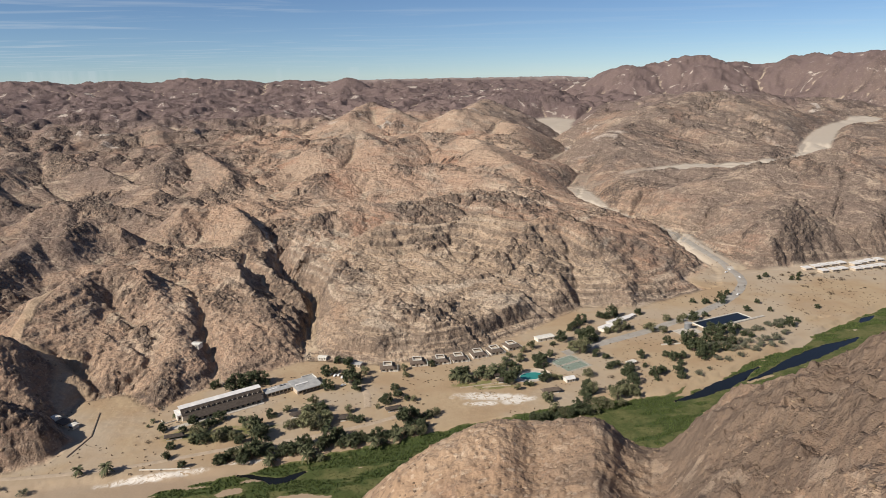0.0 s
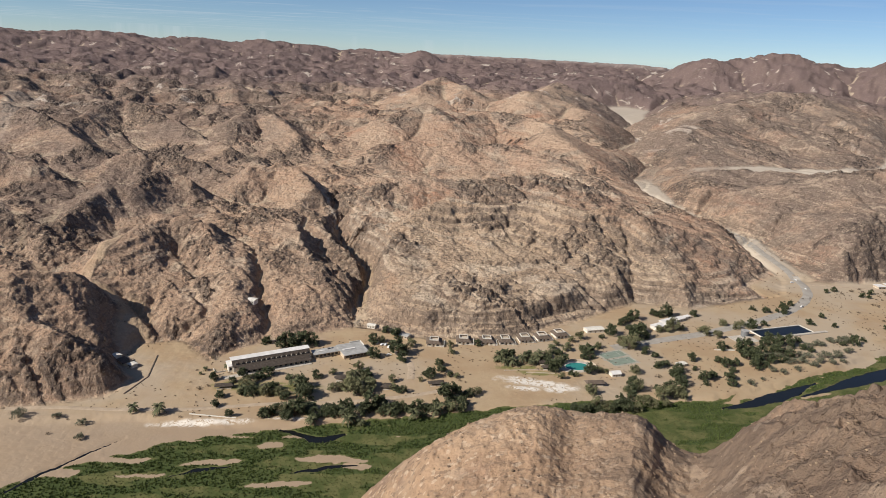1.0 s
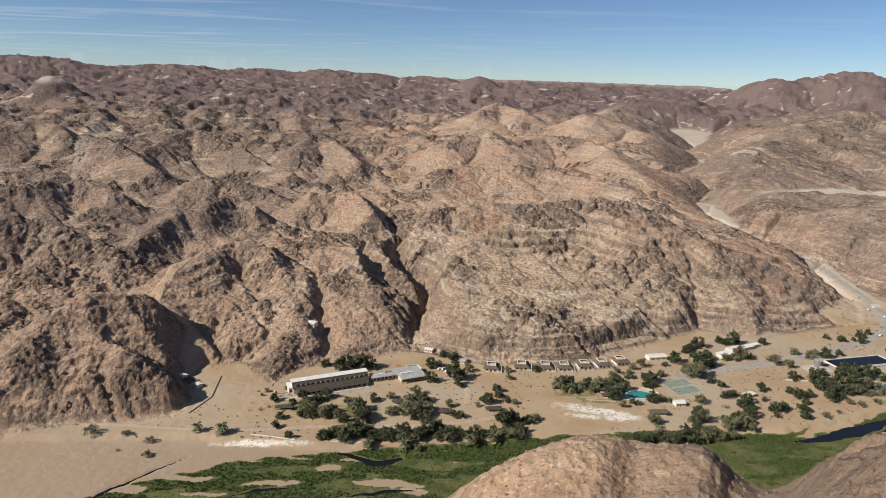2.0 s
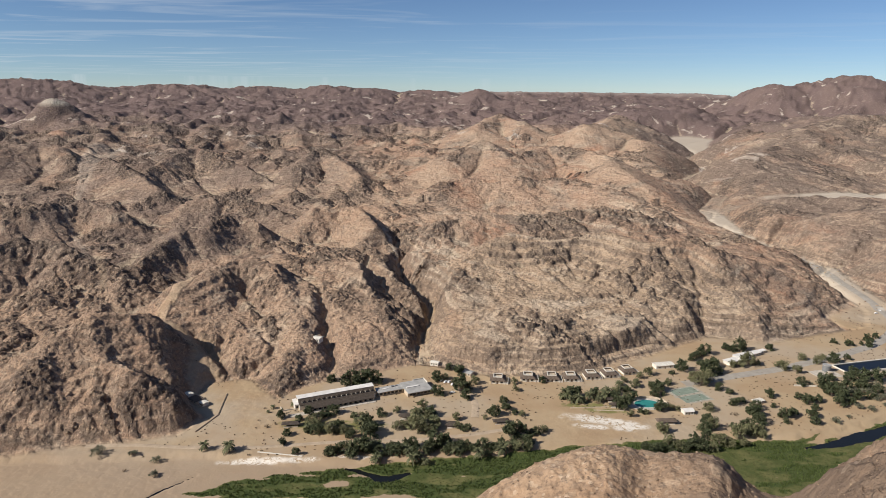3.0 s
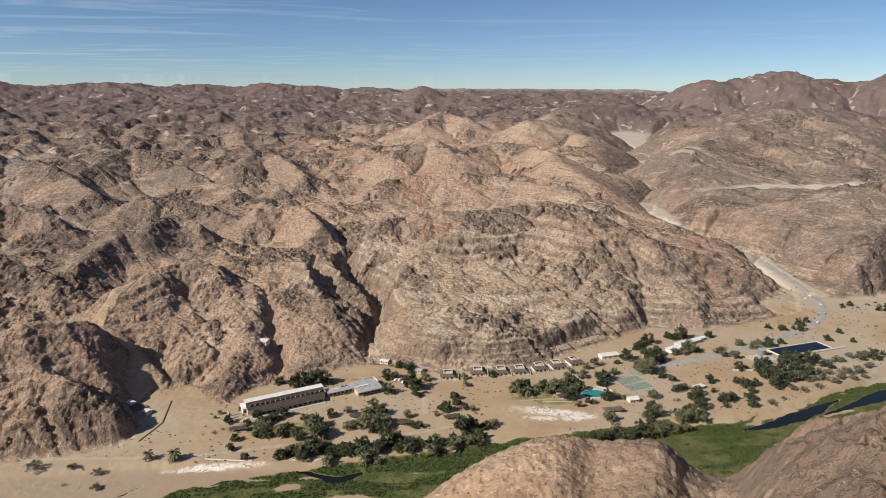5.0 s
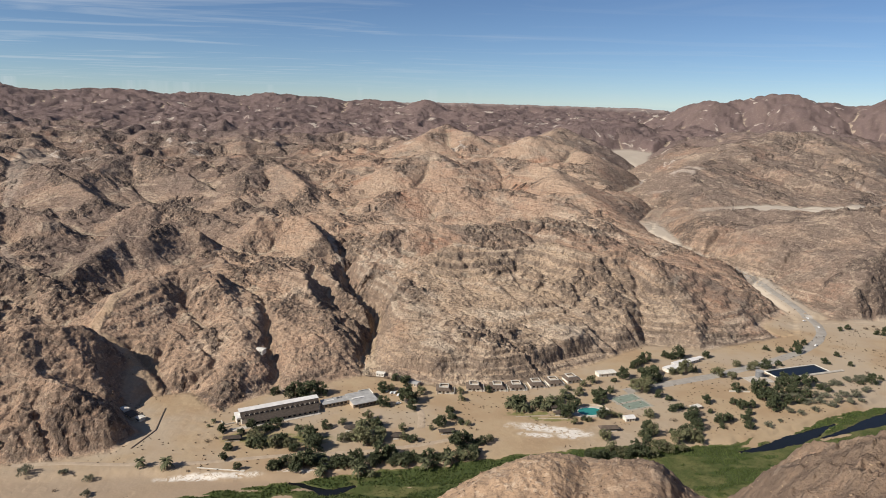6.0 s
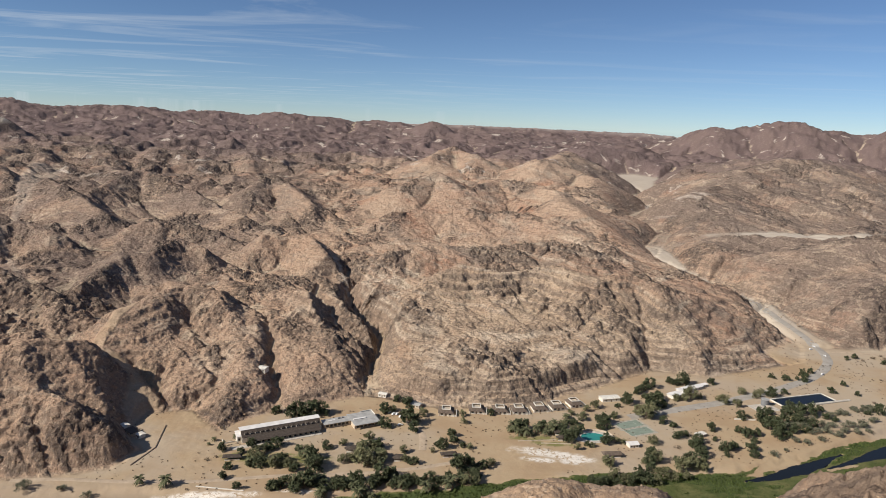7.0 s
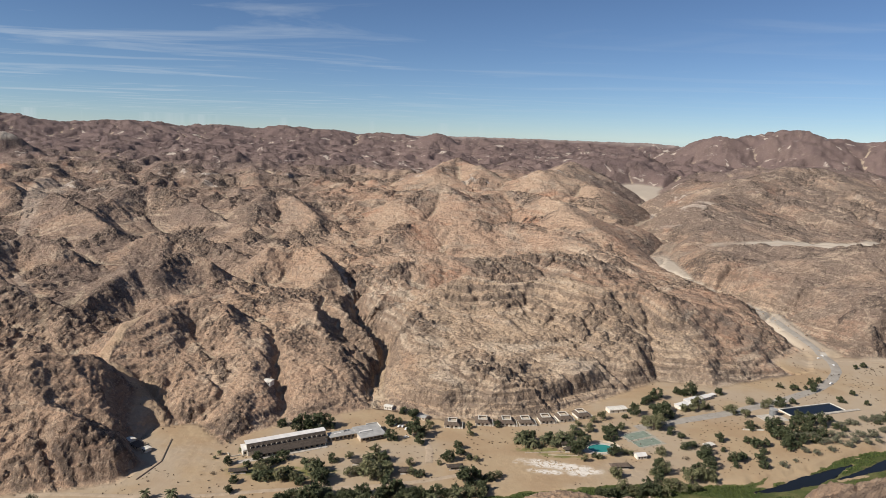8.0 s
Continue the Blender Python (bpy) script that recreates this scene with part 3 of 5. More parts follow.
def ground_material():
    m, nt, b = material("desert_ground")
    sand, bed, wash, crag = attribute(nt, "sand"), attribute(nt, "green"), attribute(nt, "wash"), attribute(nt, "crag")
    sep = nt.nodes.new("ShaderNodeSeparateXYZ")
    nt.links.new(position(nt), sep.inputs[0])
    tan, brown, dark, pale = (0.50, 0.355, 0.25), (0.42, 0.275, 0.19), (0.095, 0.073, 0.062), (0.60, 0.47, 0.345)
    grey, hazy_purple = (0.29, 0.24, 0.19), (0.18, 0.128, 0.12)
    big = noise_tex(nt, 260, 8, 0.62, distortion=0.6)
    mid = noise_tex(nt, 34, 9, 0.68, distortion=0.5)
    fine = noise_tex(nt, 6.0, 6, 0.62)
    grit = noise_tex(nt, 1.3, 4, 0.7)
    fold = sums(nt, "MULTIPLY", noise_tex(nt, 140, 4, 0.5), 12.0)
    beds = noise_tex(nt, 1.0, 4, 0.6, scaled(nt, (0.008, 0.008, 0.085), fold))
    stone = blend(nt, ranged(nt, big, 0.40, 0.60), tan, brown)
    stone = blend(nt, ranged(nt, noise_tex(nt, 90, 6, 0.6, distortion=1.0), 0.50, 0.64, 0, 0.65), stone, grey)
    stone = blend(nt, ranged(nt, noise_tex(nt, 150, 6, 0.6, distortion=1.2), 0.54, 0.66, 0, 0.7), stone, (0.43, 0.225, 0.14))
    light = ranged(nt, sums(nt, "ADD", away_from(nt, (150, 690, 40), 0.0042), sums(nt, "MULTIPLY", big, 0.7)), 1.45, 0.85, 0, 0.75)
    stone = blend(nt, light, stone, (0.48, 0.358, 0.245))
    stone = blend(nt, sums(nt, "MULTIPLY", attribute(nt, "spur"), ranged(nt, big, 0.62, 0.42, 0.4, 0.9)), stone, (0.40, 0.268, 0.168))
    west = sums(nt, "MULTIPLY", ranged(nt, sums(nt, "ADD", sep.outputs[0], sums(nt, "MULTIPLY", big, 160.0)), 130, -40, 0, 0.75), ranged(nt, sep.outputs[1], 1500, 1000))
    stone = blend(nt, west, stone, (0.46, 0.315, 0.215))
    # dark desert varnish on the north-western hills
    varnish = sums(nt, "MULTIPLY", ranged(nt, sums(nt, "ADD", sep.outputs[0], sums(nt, "MULTIPLY", big, 300.0)), 20, -160), ranged(nt, sep.outputs[1], 620, 720))
    stone = blend(nt, sums(nt, "MULTIPLY", varnish, ranged(nt, noise_tex(nt, 120, 6, 0.65, distortion=0.8), 0.36, 0.54, 0.25, 0.85)), stone, (0.20, 0.147, 0.12))
    east = sums(nt, "MULTIPLY", ranged(nt, sums(nt, "ADD", sep.outputs[0], sums(nt, "MULTIPLY", mid, 120.0)), 540, 680), ranged(nt, noise_tex(nt, 110, 6, 0.6, distortion=1.0), 0.38, 0.54, 0.45, 0.95))
    stone = blend(nt, east, stone, (0.215, 0.162, 0.13))
    stone = blend(nt, ranged(nt, beds, 0.57, 0.66, 0, 0.35), stone, dark)
    stone = blend(nt, ranged(nt, beds, 0.43, 0.36, 0, 0.5), stone, pale)
    thin = noise_tex(nt, 1.0, 4, 0.65, scaled(nt, (0.02, 0.02, 0.34), sums(nt, "MULTIPLY", noise_tex(nt, 60, 4, 0.5), 16.0)))
    stone = blend(nt, ranged(nt, thin, 0.56, 0.66, 0, 0.4), stone, dark)
    stone = blend(nt, ranged(nt, thin, 0.42, 0.34, 0, 0.4), stone, pale)
    # folded beds on the central massif: each has its own shade
    layer = attribute(nt, "layer")
    near_massif = sums(nt, "MULTIPLY", ranged(nt, away_from(nt, (200, 780, 60), 0.004), 1.6, 0.8), ranged(nt, noise_tex(nt, 75, 5, 0.6), 0.36, 0.54, 0.1, 1))
    stone = blend(nt, sums(nt, "MULTIPLY", near_massif, ranged(nt, sums(nt, "ADD", layer, sums(nt, "MULTIPLY", fine, 0.3)), 0.82, 0.96, 0, 0.8)), stone, (0.60, 0.48, 0.36))
    stone = blend(nt, sums(nt, "MULTIPLY", near_massif, ranged(nt, sums(nt, "ADD", layer, sums(nt, "MULTIPLY", fine, 0.3)), 0.46, 0.34, 0, 0.65)), stone, (0.205, 0.155, 0.122))
    # level layers in the low cliff along the valley floor
    layer = noise_tex(nt, 1.0, 3, 0.6, scaled(nt, (0.012, 0.012, 0.3), sums(nt, "MULTIPLY", mid, 0.8)))
    low = sums(nt, "MULTIPLY", ranged(nt, sums(nt, "ADD", sep.outputs[2], sums(nt, "MULTIPLY", mid, 14.0)), 30, 22), ranged(nt, sep.outputs[0], 20, 60))
    stone = blend(nt, sums(nt, "MULTIPLY", low, ranged(nt, layer, 0.52, 0.58, 0, 0.8)), stone, (0.17, 0.13, 0.10))
    stone = blend(nt, sums(nt, "MULTIPLY", low, ranged(nt, layer, 0.46, 0.38, 0, 0.7)), stone, pale)
    # far hills: purple-brown rock, with distance haze put into the colour
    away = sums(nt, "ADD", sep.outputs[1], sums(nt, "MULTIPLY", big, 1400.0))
    stone = blend(nt, ranged(nt, away, 2600, 3500, 0, 0.9), stone, hazy_purple)
    stone = blend(nt, ranged(nt, mid, 0.57, 0.72, 0, 0.25), stone, dark)
    stone = blend(nt, ranged(nt, mid, 0.40, 0.28, 0, 0.25), stone, pale)
    # bare dark rock where the ground stands steep, pale rubble and sand in the hollows
    stone = blend(nt, ranged(nt, sums(nt, "ADD", attribute(nt, "steep"), sums(nt, "MULTIPLY", mid, 0.9)), 1.0, 1.5, 0, 0.6), stone, (0.15, 0.112, 0.09))
    stone = blend(nt, ranged(nt, sums(nt, "ADD", attribute(nt, "fan"), sums(nt, "MULTIPLY", mid, 1.2)), 0.85, 1.4, 0, 0.75), stone, (0.46, 0.365, 0.265))
    # loose blocks: rounded cells of their own tone; the large ones darken towards their rims
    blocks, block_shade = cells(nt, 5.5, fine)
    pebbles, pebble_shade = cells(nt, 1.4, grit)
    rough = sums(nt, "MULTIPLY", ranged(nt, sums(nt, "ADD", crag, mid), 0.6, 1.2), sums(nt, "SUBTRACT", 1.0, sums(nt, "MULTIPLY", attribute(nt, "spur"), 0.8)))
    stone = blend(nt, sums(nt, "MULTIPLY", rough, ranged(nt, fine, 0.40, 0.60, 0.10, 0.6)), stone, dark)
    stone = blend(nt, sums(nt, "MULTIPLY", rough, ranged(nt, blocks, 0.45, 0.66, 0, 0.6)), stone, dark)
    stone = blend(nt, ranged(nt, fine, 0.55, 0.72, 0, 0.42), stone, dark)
    stone = blend(nt, ranged(nt, fine, 0.42, 0.30, 0, 0.16), stone, pale)
    stone = blend(nt, ranged(nt, pebble_shade, 0.74, 0.97, 0, 0.25), stone, dark)
    stone = blend(nt, ranged(nt, pebble_shade, 0.2, 0.05, 0, 0.25), stone, pale)
    stone = blend(nt, ranged(nt, grit, 0.54, 0.66, 0, 0.25), stone, dark)
    scree = blend(nt, ranged(nt, mid, 0.4, 0.6), (0.42, 0.282, 0.178), (0.325, 0.222, 0.142))
    scree = blend(nt, ranged(nt, pebble_shade, 0.72, 0.96, 0, 0.6), scree, (0.16, 0.115, 0.085))
    scree = blend(nt, ranged(nt, pebble_shade, 0.14, 0.04, 0, 0.6), scree, pale)
    stone = blend(nt, sums(nt, "MULTIPLY", attribute(nt, "spur"), ranged(nt, mid, 0.62, 0.5, 0.25, 0.8)), stone, scree)
    stone = blend(nt, sums(nt, "MULTIPLY", ranged(nt, away_from(nt, (165, 165, 165), 0.0085), 1.1, 0.7, 0, 0.85), ranged(nt, mid, 0.34, 0.52, 0.5, 1)), stone, (0.19, 0.137, 0.10))
    stone = blend(nt, ranged(nt, block_shade, 0.14, 0.04, 0, 0.22), stone, pale)
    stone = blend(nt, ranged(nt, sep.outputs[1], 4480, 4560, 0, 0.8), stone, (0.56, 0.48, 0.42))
    # the same painted distance haze again, over the speckle
    stone = blend(nt, ranged(nt, away, 2700, 3700, 0, 0.55), stone, hazy_purple)
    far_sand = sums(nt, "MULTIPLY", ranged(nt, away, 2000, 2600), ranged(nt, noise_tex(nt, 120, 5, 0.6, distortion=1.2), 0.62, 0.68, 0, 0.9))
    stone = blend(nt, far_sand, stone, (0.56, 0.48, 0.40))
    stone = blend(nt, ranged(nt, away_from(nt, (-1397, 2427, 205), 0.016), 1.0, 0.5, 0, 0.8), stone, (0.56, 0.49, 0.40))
    dust = blend(nt, ranged(nt, noise_tex(nt, 45, 7, 0.65), 0.38, 0.62), (0.435, 0.325, 0.205), (0.39, 0.275, 0.168))
    dust = blend(nt, ranged(nt, noise_tex(nt, 130, 5, 0.6), 0.45, 0.62, 0, 0.7), dust, (0.44, 0.36, 0.27))
    dust = blend(nt, ranged(nt, sep.outputs[1], 440, 405, 0, 0.75), dust, (0.35, 0.262, 0.185))
    dust = blend(nt, ranged(nt, sep.outputs[1], 690, 860, 0, 0.85), dust, (0.50, 0.435, 0.36))
    dust = blend(nt, ranged(nt, fine, 0.60, 0.78, 0, 0.35), dust, brown)
    dust = blend(nt, ranged(nt, grit, 0.66, 0.78, 0, 0.5), dust, dark)
    dust = blend(nt, sums(nt, "MULTIPLY", attribute(nt, "crust"), ranged(nt, noise_tex(nt, 5, 6, 0.7, distortion=1.5), 0.40, 0.52)), dust, (0.74, 0.68, 0.60))
    dust = blend(nt, sums(nt, "MULTIPLY", attribute(nt, "lawn"), ranged(nt, noise_tex(nt, 6, 5, 0.65), 0.34, 0.54)), dust, (0.20, 0.19, 0.075))
    trickle = sums(nt, "ADD", wash, sums(nt, "MULTIPLY", fine, 0.9))
    stone = blend(nt, ranged(nt, trickle, 4.35, 4.95, 0, 0.8), stone, (0.49, 0.395, 0.29))
    meadow = blend(nt, ranged(nt, noise_tex(nt, 16, 6, 0.62), 0.38, 0.60), (0.075, 0.092, 0.03), (0.14, 0.138, 0.055))
    meadow = blend(nt, ranged(nt, noise_tex(nt, 2.5, 5, 0.65), 0.5, 0.7, 0, 0.6), meadow, (0.035, 0.05, 0.016))
    col = blend(nt, sand, stone, dust)
    meadow = blend(nt, ranged(nt, bed, 0.74, 0.96, 0, 0.8), meadow, (0.055, 0.078, 0.026))
    col = blend(nt, ranged(nt, bed, 0.2, 0.5), col, meadow)
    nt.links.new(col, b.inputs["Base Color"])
    broken = ranged(nt, noise_tex(nt, 55, 6, 0.62), 0.42, 0.58, 0.12, 1.0)  # smooth scree to broken rock
    relief = sums(nt, "ADD", sums(nt, "MULTIPLY", mid, 1.0), sums(nt, "ADD", sums(nt, "MULTIPLY", fine, 4.0), sums(nt, "MULTIPLY", sums(nt, "MULTIPLY", grit, broken), 0.7)))
    relief = sums(nt, "SUBTRACT", relief, sums(nt, "ADD", sums(nt, "MULTIPLY", sums(nt, "MULTIPLY", blocks, rough), 2.6), sums(nt, "MULTIPLY", sums(nt, "MULTIPLY", pebbles, broken), 0.45)))
    flat = sums(nt, "SUBTRACT", 1.0, sums(nt, "MAXIMUM", sums(nt, "MULTIPLY", sand, 0.9), sums(nt, "MULTIPLY", attribute(nt, "spur"), 0.62)))
    bump(nt, b, sums(nt, "MULTIPLY", relief, flat), 1.2, 1.0)
    return m


ground = build_ground()
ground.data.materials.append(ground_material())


# ---- building blocks ----
def part(name, bm, mat, parent, label="", at=None):
    """Links a bmesh as one mesh object under a thing or a part."""
    me = bpy.data.meshes.new(name)
    bmesh.ops.recalc_face_normals(bm, faces=bm.faces)
    bm.to_mesh(me)
    bm.free()
    me.materials.append(mat)
    ob = new(name, me)
    if parent:
        ob.parent = parent
    if at:
        ob.matrix_basis = at
    if label:
        ob["label"] = label
    return ob


def twin(ob, at):
    """Another object on the same mesh, under the same parent."""
    c = ob.copy()
    scene.collection.objects.link(c)
    c.matrix_basis = at
    return c


def boxes(*sizes, bevel=0.0):
    """A bmesh of boxes (x0, x1, y0, y1, z0, z1)."""
    bm = bmesh.new()
    for x0, x1, y0, y1, z0, z1 in sizes:
        m = Matrix.LocRotScale(((x0 + x1) / 2, (y0 + y1) / 2, (z0 + z1) / 2), None, (x1 - x0, y1 - y0, z1 - z0))
        bmesh.ops.create_cube(bm, size=1, matrix=m)
    if bevel:
        bmesh.ops.bevel(bm, geom=bm.edges[:], offset=bevel, segments=1, affect="EDGES")
    return bm


def slab(points, thick):
    """A sloping plate: four or more corner points, with a thickness below them."""
    bm = bmesh.new()
    top = [bm.verts.new(p) for p in points]
    low = [bm.verts.new((p[0], p[1], p[2] - thick)) for p in points]
    bm.faces.new(top)
    bm.faces.new(low[::-1])
    n = len(points)
    for i in range(n):
        bm.faces.new((top[i], low[i], low[(i + 1) % n], top[(i + 1) % n]))
    return bm


def ring(radius, z0, z1, sides=16, hole=0.0, squash=1.0):
    """A round wall or, without a hole, a drum."""
    bm = bmesh.new()
    rows = []
    for r, z in ((radius, z0), (radius, z1), (hole, z1), (hole, z0)):
        rows.append([bm.verts.new((r * math.cos(2 * math.pi * i / sides), squash * r * math.sin(2 * math.pi * i / sides), z)) for i in range(sides)] if r else None)
    for a, b in ((0, 1), (1, 2), (2, 3), (3, 0)):
        if rows[a] and rows[b]:
            for i in range(sides):
                j = (i + 1) % sides
                bm.faces.new((rows[a][i], rows[a][j], rows[b][j], rows[b][i]))
    if not hole:
        bm.faces.new(rows[1])
        bm.faces.new(rows[0][::-1])
    return bm


def ground_at(x, y):
    return float(ground_height(np.array([x]), np.array([y]))[0][0])


def thing(name, x, y, turn=0.0, z=None, label="", category="", group=""):
    root = new(name)
    root.empty_display_size = 0.5
    root.matrix_basis = pose(x, y, ground_at(x, y) if z is None else z, 0, 0, turn)
    return tagged(root, label, category, group)


def plain(name, color, rough=0.9, vary=0.25, size=2.0, metal=0.0, relief=0.02, spec=0.2):
    """A weathered surface: one colour with stains at two scales and a little relief."""
    m, nt, b = material(name)
    obj = nt.nodes.new("ShaderNodeTexCoord").outputs["Object"]
    a = noise_tex(nt, size, 5, 0.65, obj)
    f = noise_tex(nt, size * 0.12, 4, 0.6, obj)
    low = tuple(c * (1 - vary) for c in color)
    high = tuple(min(1, c * (1 + 0.6 * vary)) for c in color)
    col = blend(nt, ranged(nt, a, 0.32, 0.68), low, high)
    col = blend(nt, ranged(nt, f, 0.5, 0.75, 0, 0.5 * vary), col, tuple(c * 0.4 for c in color))
    nt.links.new(col, b.inputs["Base Color"])
    b.inputs["Roughness"].default_value, b.inputs["Metallic"].default_value = rough, metal
    b.inputs["Specular IOR Level"].default_value = spec
    bump(nt, b, f, relief)
    return m


def leaf_material(name, dark, light):
    m, nt, b = material(name)
    rnd = nt.nodes.new("ShaderNodeNewGeometry")
    info = nt.nodes.new("ShaderNodeObjectInfo")
    col = blend(nt, rnd.outputs["Random Per Island"], dark, light)
    col = blend(nt, sums(nt, "MULTIPLY", info.outputs["Random"], 0.35), col, tuple(c * 0.45 for c in light))
    nt.links.new(col, b.inputs["Base Color"])
    b.inputs["Roughness"].default_value = 0.7
    b.inputs["Specular IOR Level"].default_value = 0.2
    return m


M = {
    "plaster": plain("white_plaster", (0.72, 0.68, 0.60), vary=0.15),
    "cream": plain("cream_plaster", (0.58, 0.49, 0.38), vary=0.18),
    "white_roof": plain("white_metal_roof", (0.76, 0.73, 0.69), rough=0.55, vary=0.12, size=6),
    "grey_roof": plain("grey_roof_sheet", (0.40, 0.39, 0.37), rough=0.6, vary=0.2, size=5),
    "thatch": plain("weathered_thatch", (0.085, 0.068, 0.056), vary=0.35, size=1.5, relief=0.15),
    "tile": plain("brown_roof_tile", (0.15, 0.115, 0.09), vary=0.3, size=1.2, relief=0.08),
    "pane": plain("dark_window_glass", (0.025, 0.03, 0.035), rough=0.12, vary=0.1, relief=0.0, spec=0.5),
    "concrete": plain("pale_concrete", (0.52, 0.47, 0.40), vary=0.2, size=3),
    "stone": plain("rubble_stone", (0.30, 0.23, 0.17), vary=0.4, size=0.8, relief=0.15),
    "court": plain("green_court_paint", (0.23, 0.275, 0.22), vary=0.15, size=4),
    "court_rim": plain("worn_court_paving", (0.40, 0.36, 0.29), vary=0.15, size=4),
    "line": plain("white_line_paint", (0.7, 0.68, 0.62), vary=0.1),
    "tank": plain("grey_steel_tank", (0.20, 0.205, 0.21), rough=0.6, vary=0.2),
    "bark": plain("grey_brown_bark", (0.16, 0.12, 0.09), vary=0.3, size=0.6, relief=0.05),
    "palm_bark": plain("fibrous_palm_bark", (0.17, 0.13, 0.095), vary=0.35, size=0.4, relief=0.06),
    "wood": plain("grey_timber", (0.17, 0.13, 0.10), vary=0.25, size=0.6),
    "rubber": plain("black_rubber", (0.02, 0.02, 0.02)),
    "car_white": plain("white_car_paint", (0.75, 0.75, 0.74), rough=0.25, vary=0.05, relief=0.0, spec=0.5),
    "dark": leaf_material("dark_evergreen_leaves", (0.034, 0.046, 0.021), (0.112, 0.124, 0.064)),
    "olive": leaf_material("olive_green_leaves", (0.10, 0.106, 0.05), (0.24, 0.23, 0.125)),
    "grey": leaf_material("grey_green_leaves", (0.10, 0.105, 0.065), (0.22, 0.215, 0.15)),
    "palm": leaf_material("palm_fronds", (0.055, 0.065, 0.03), (0.16, 0.16, 0.085)),
    "dry": leaf_material("dry_brown_twigs", (0.075, 0.055, 0.035), (0.15, 0.11, 0.07)),
    "reed": leaf_material("green_reeds", (0.068, 0.098, 0.028), (0.12, 0.148, 0.046)),
    "straw": leaf_material("yellow_green_sedge", (0.09, 0.098, 0.034), (0.15, 0.145, 0.058)),
}


def water_material(name, color, rough, ripple):
    m, nt, b = material(name)
    n = noise_tex(nt, 6, 5, 0.6)
    nt.links.new(blend(nt, n, color, tuple(0.6 * c for c in color)), b.inputs["Base Color"])
    b.inputs["Roughness"].default_value, b.inputs["Specular IOR Level"].default_value = rough, 0.22
    bump(nt, b, noise_tex(nt, 0.7, 3, 0.6), ripple)
    return m


M["water"] = water_material("dark_river_water", (0.014, 0.016, 0.017), 0.12, 0.01)
M["pool"] = water_material("turquoise_pool_water", (0.05, 0.30, 0.27), 0.1, 0.01)


# ---- lodge ----
def lodge():
    """Long two-storeyed hotel with a white upper roof, a dormered dark slope and a columned front."""
    root = thing("lodge", -122, 503, 24.0, label="long hotel building with white roof, dormers and dark thatched front slope", category="building")
    L = 63.0
    part("back_block", boxes((0, L, -7.5, -2.2, -1, 7.4), (0, L, -13.0, -7.5, -1, 4.0)), M["plaster"], root, "white plastered walls")
    part("upper_roof", slab([(-0.6, -7.4, 7.75), (L + 0.6, -7.4, 7.75), (L + 0.6, -1.6, 8.3), (-0.6, -1.6, 8.3)], 0.3), M["white_roof"], root, "white sheet roof")
    for i in range(15):
        x = 2.2 + i * (L - 4.4) / 14
        part("roof_rib", slab([(x - 0.06, -7.4, 7.83), (x + 0.06, -7.4, 7.83), (x + 0.06, -1.6, 8.38), (x - 0.06, -1.6, 8.38)], 0.1), M["white_roof"], root)
    part("dormer_slope", slab([(0, -13.4, 4.35), (L, -13.4, 4.35), (L, -7.5, 7.6), (0, -7.5, 7.6)], 0.35), M["thatch"], root, "dark sloping roof")
    for i in range(15):
        x = 3.2 + i * 4.04
        d = part("dormer", boxes((x - 0.8, x + 0.8, -11.6, -9.2, 5.2, 6.5)), M["plaster"], root, "white dormer")
        part("window_pane", boxes((x - 0.6, x + 0.6, -11.66, -11.6, 5.4, 6.35)), M["pane"], d)
        part("dormer_roof", slab([(x - 0.95, -11.8, 6.65), (x + 0.95, -11.8, 6.65), (x + 0.95, -8.9, 6.95), (x - 0.95, -8.9, 6.95)], 0.16), M["thatch"], d)
    part("front_roof", slab([(3.5, -19.4, 2.95), (L - 2, -19.4, 2.95), (L - 2, -13.2, 4.45), (3.5, -13.2, 4.45)], 0.35), M["thatch"], root, "dark thatched verandah roof")
    part("front_wall", boxes((4.5, L - 3, -16.5, -16.2, -1, 3.0)), M["cream"], root)
    col = part("column", boxes((-0.25, 0.25, -0.25, 0.25, -1, 3.0), bevel=0.03), M["plaster"], root, "white column", pose(5, -18.8, 0))
    for i in range(1, 14):
        twin(col, pose(5 + i * 4.2, -18.8, 0))
    door = part("glass_door", boxes((-0.9, 0.9, -0.06, 0, 0, 2.2)), M["pane"], root, "", pose(7, -16.5, 0))
    for i in range(1, 13):
        twin(door, pose(7 + i * 4.2, -16.5, 0))
    part("end_wall", boxes((-3.2, 0, -11, -0.5, -1, 4.6)), M["plaster"], root, "white end wing")
    part("end_roof", slab([(-3.5, -11.3, 4.7), (0, -11.3, 4.7), (0, -0.2, 5.0), (-3.5, -0.2, 5.0)], 0.2), M["white_roof"], root)
    part("end_window", boxes((-2.4, -0.8, -11.06, -11.0, 1.4, 3.4)), M["pane"], root)
    part("terrace", boxes((-9, L - 2, -22, -17, -1, 0.25)), M["concrete"], root, "pale paved terrace")
    part("terrace_wall", boxes((-13, -3.5, -9.2, -8.9, -1, 1.1), (-13.3, -13, -9.2, -2, -1, 1.1)), M["plaster"], root, "low white wall")


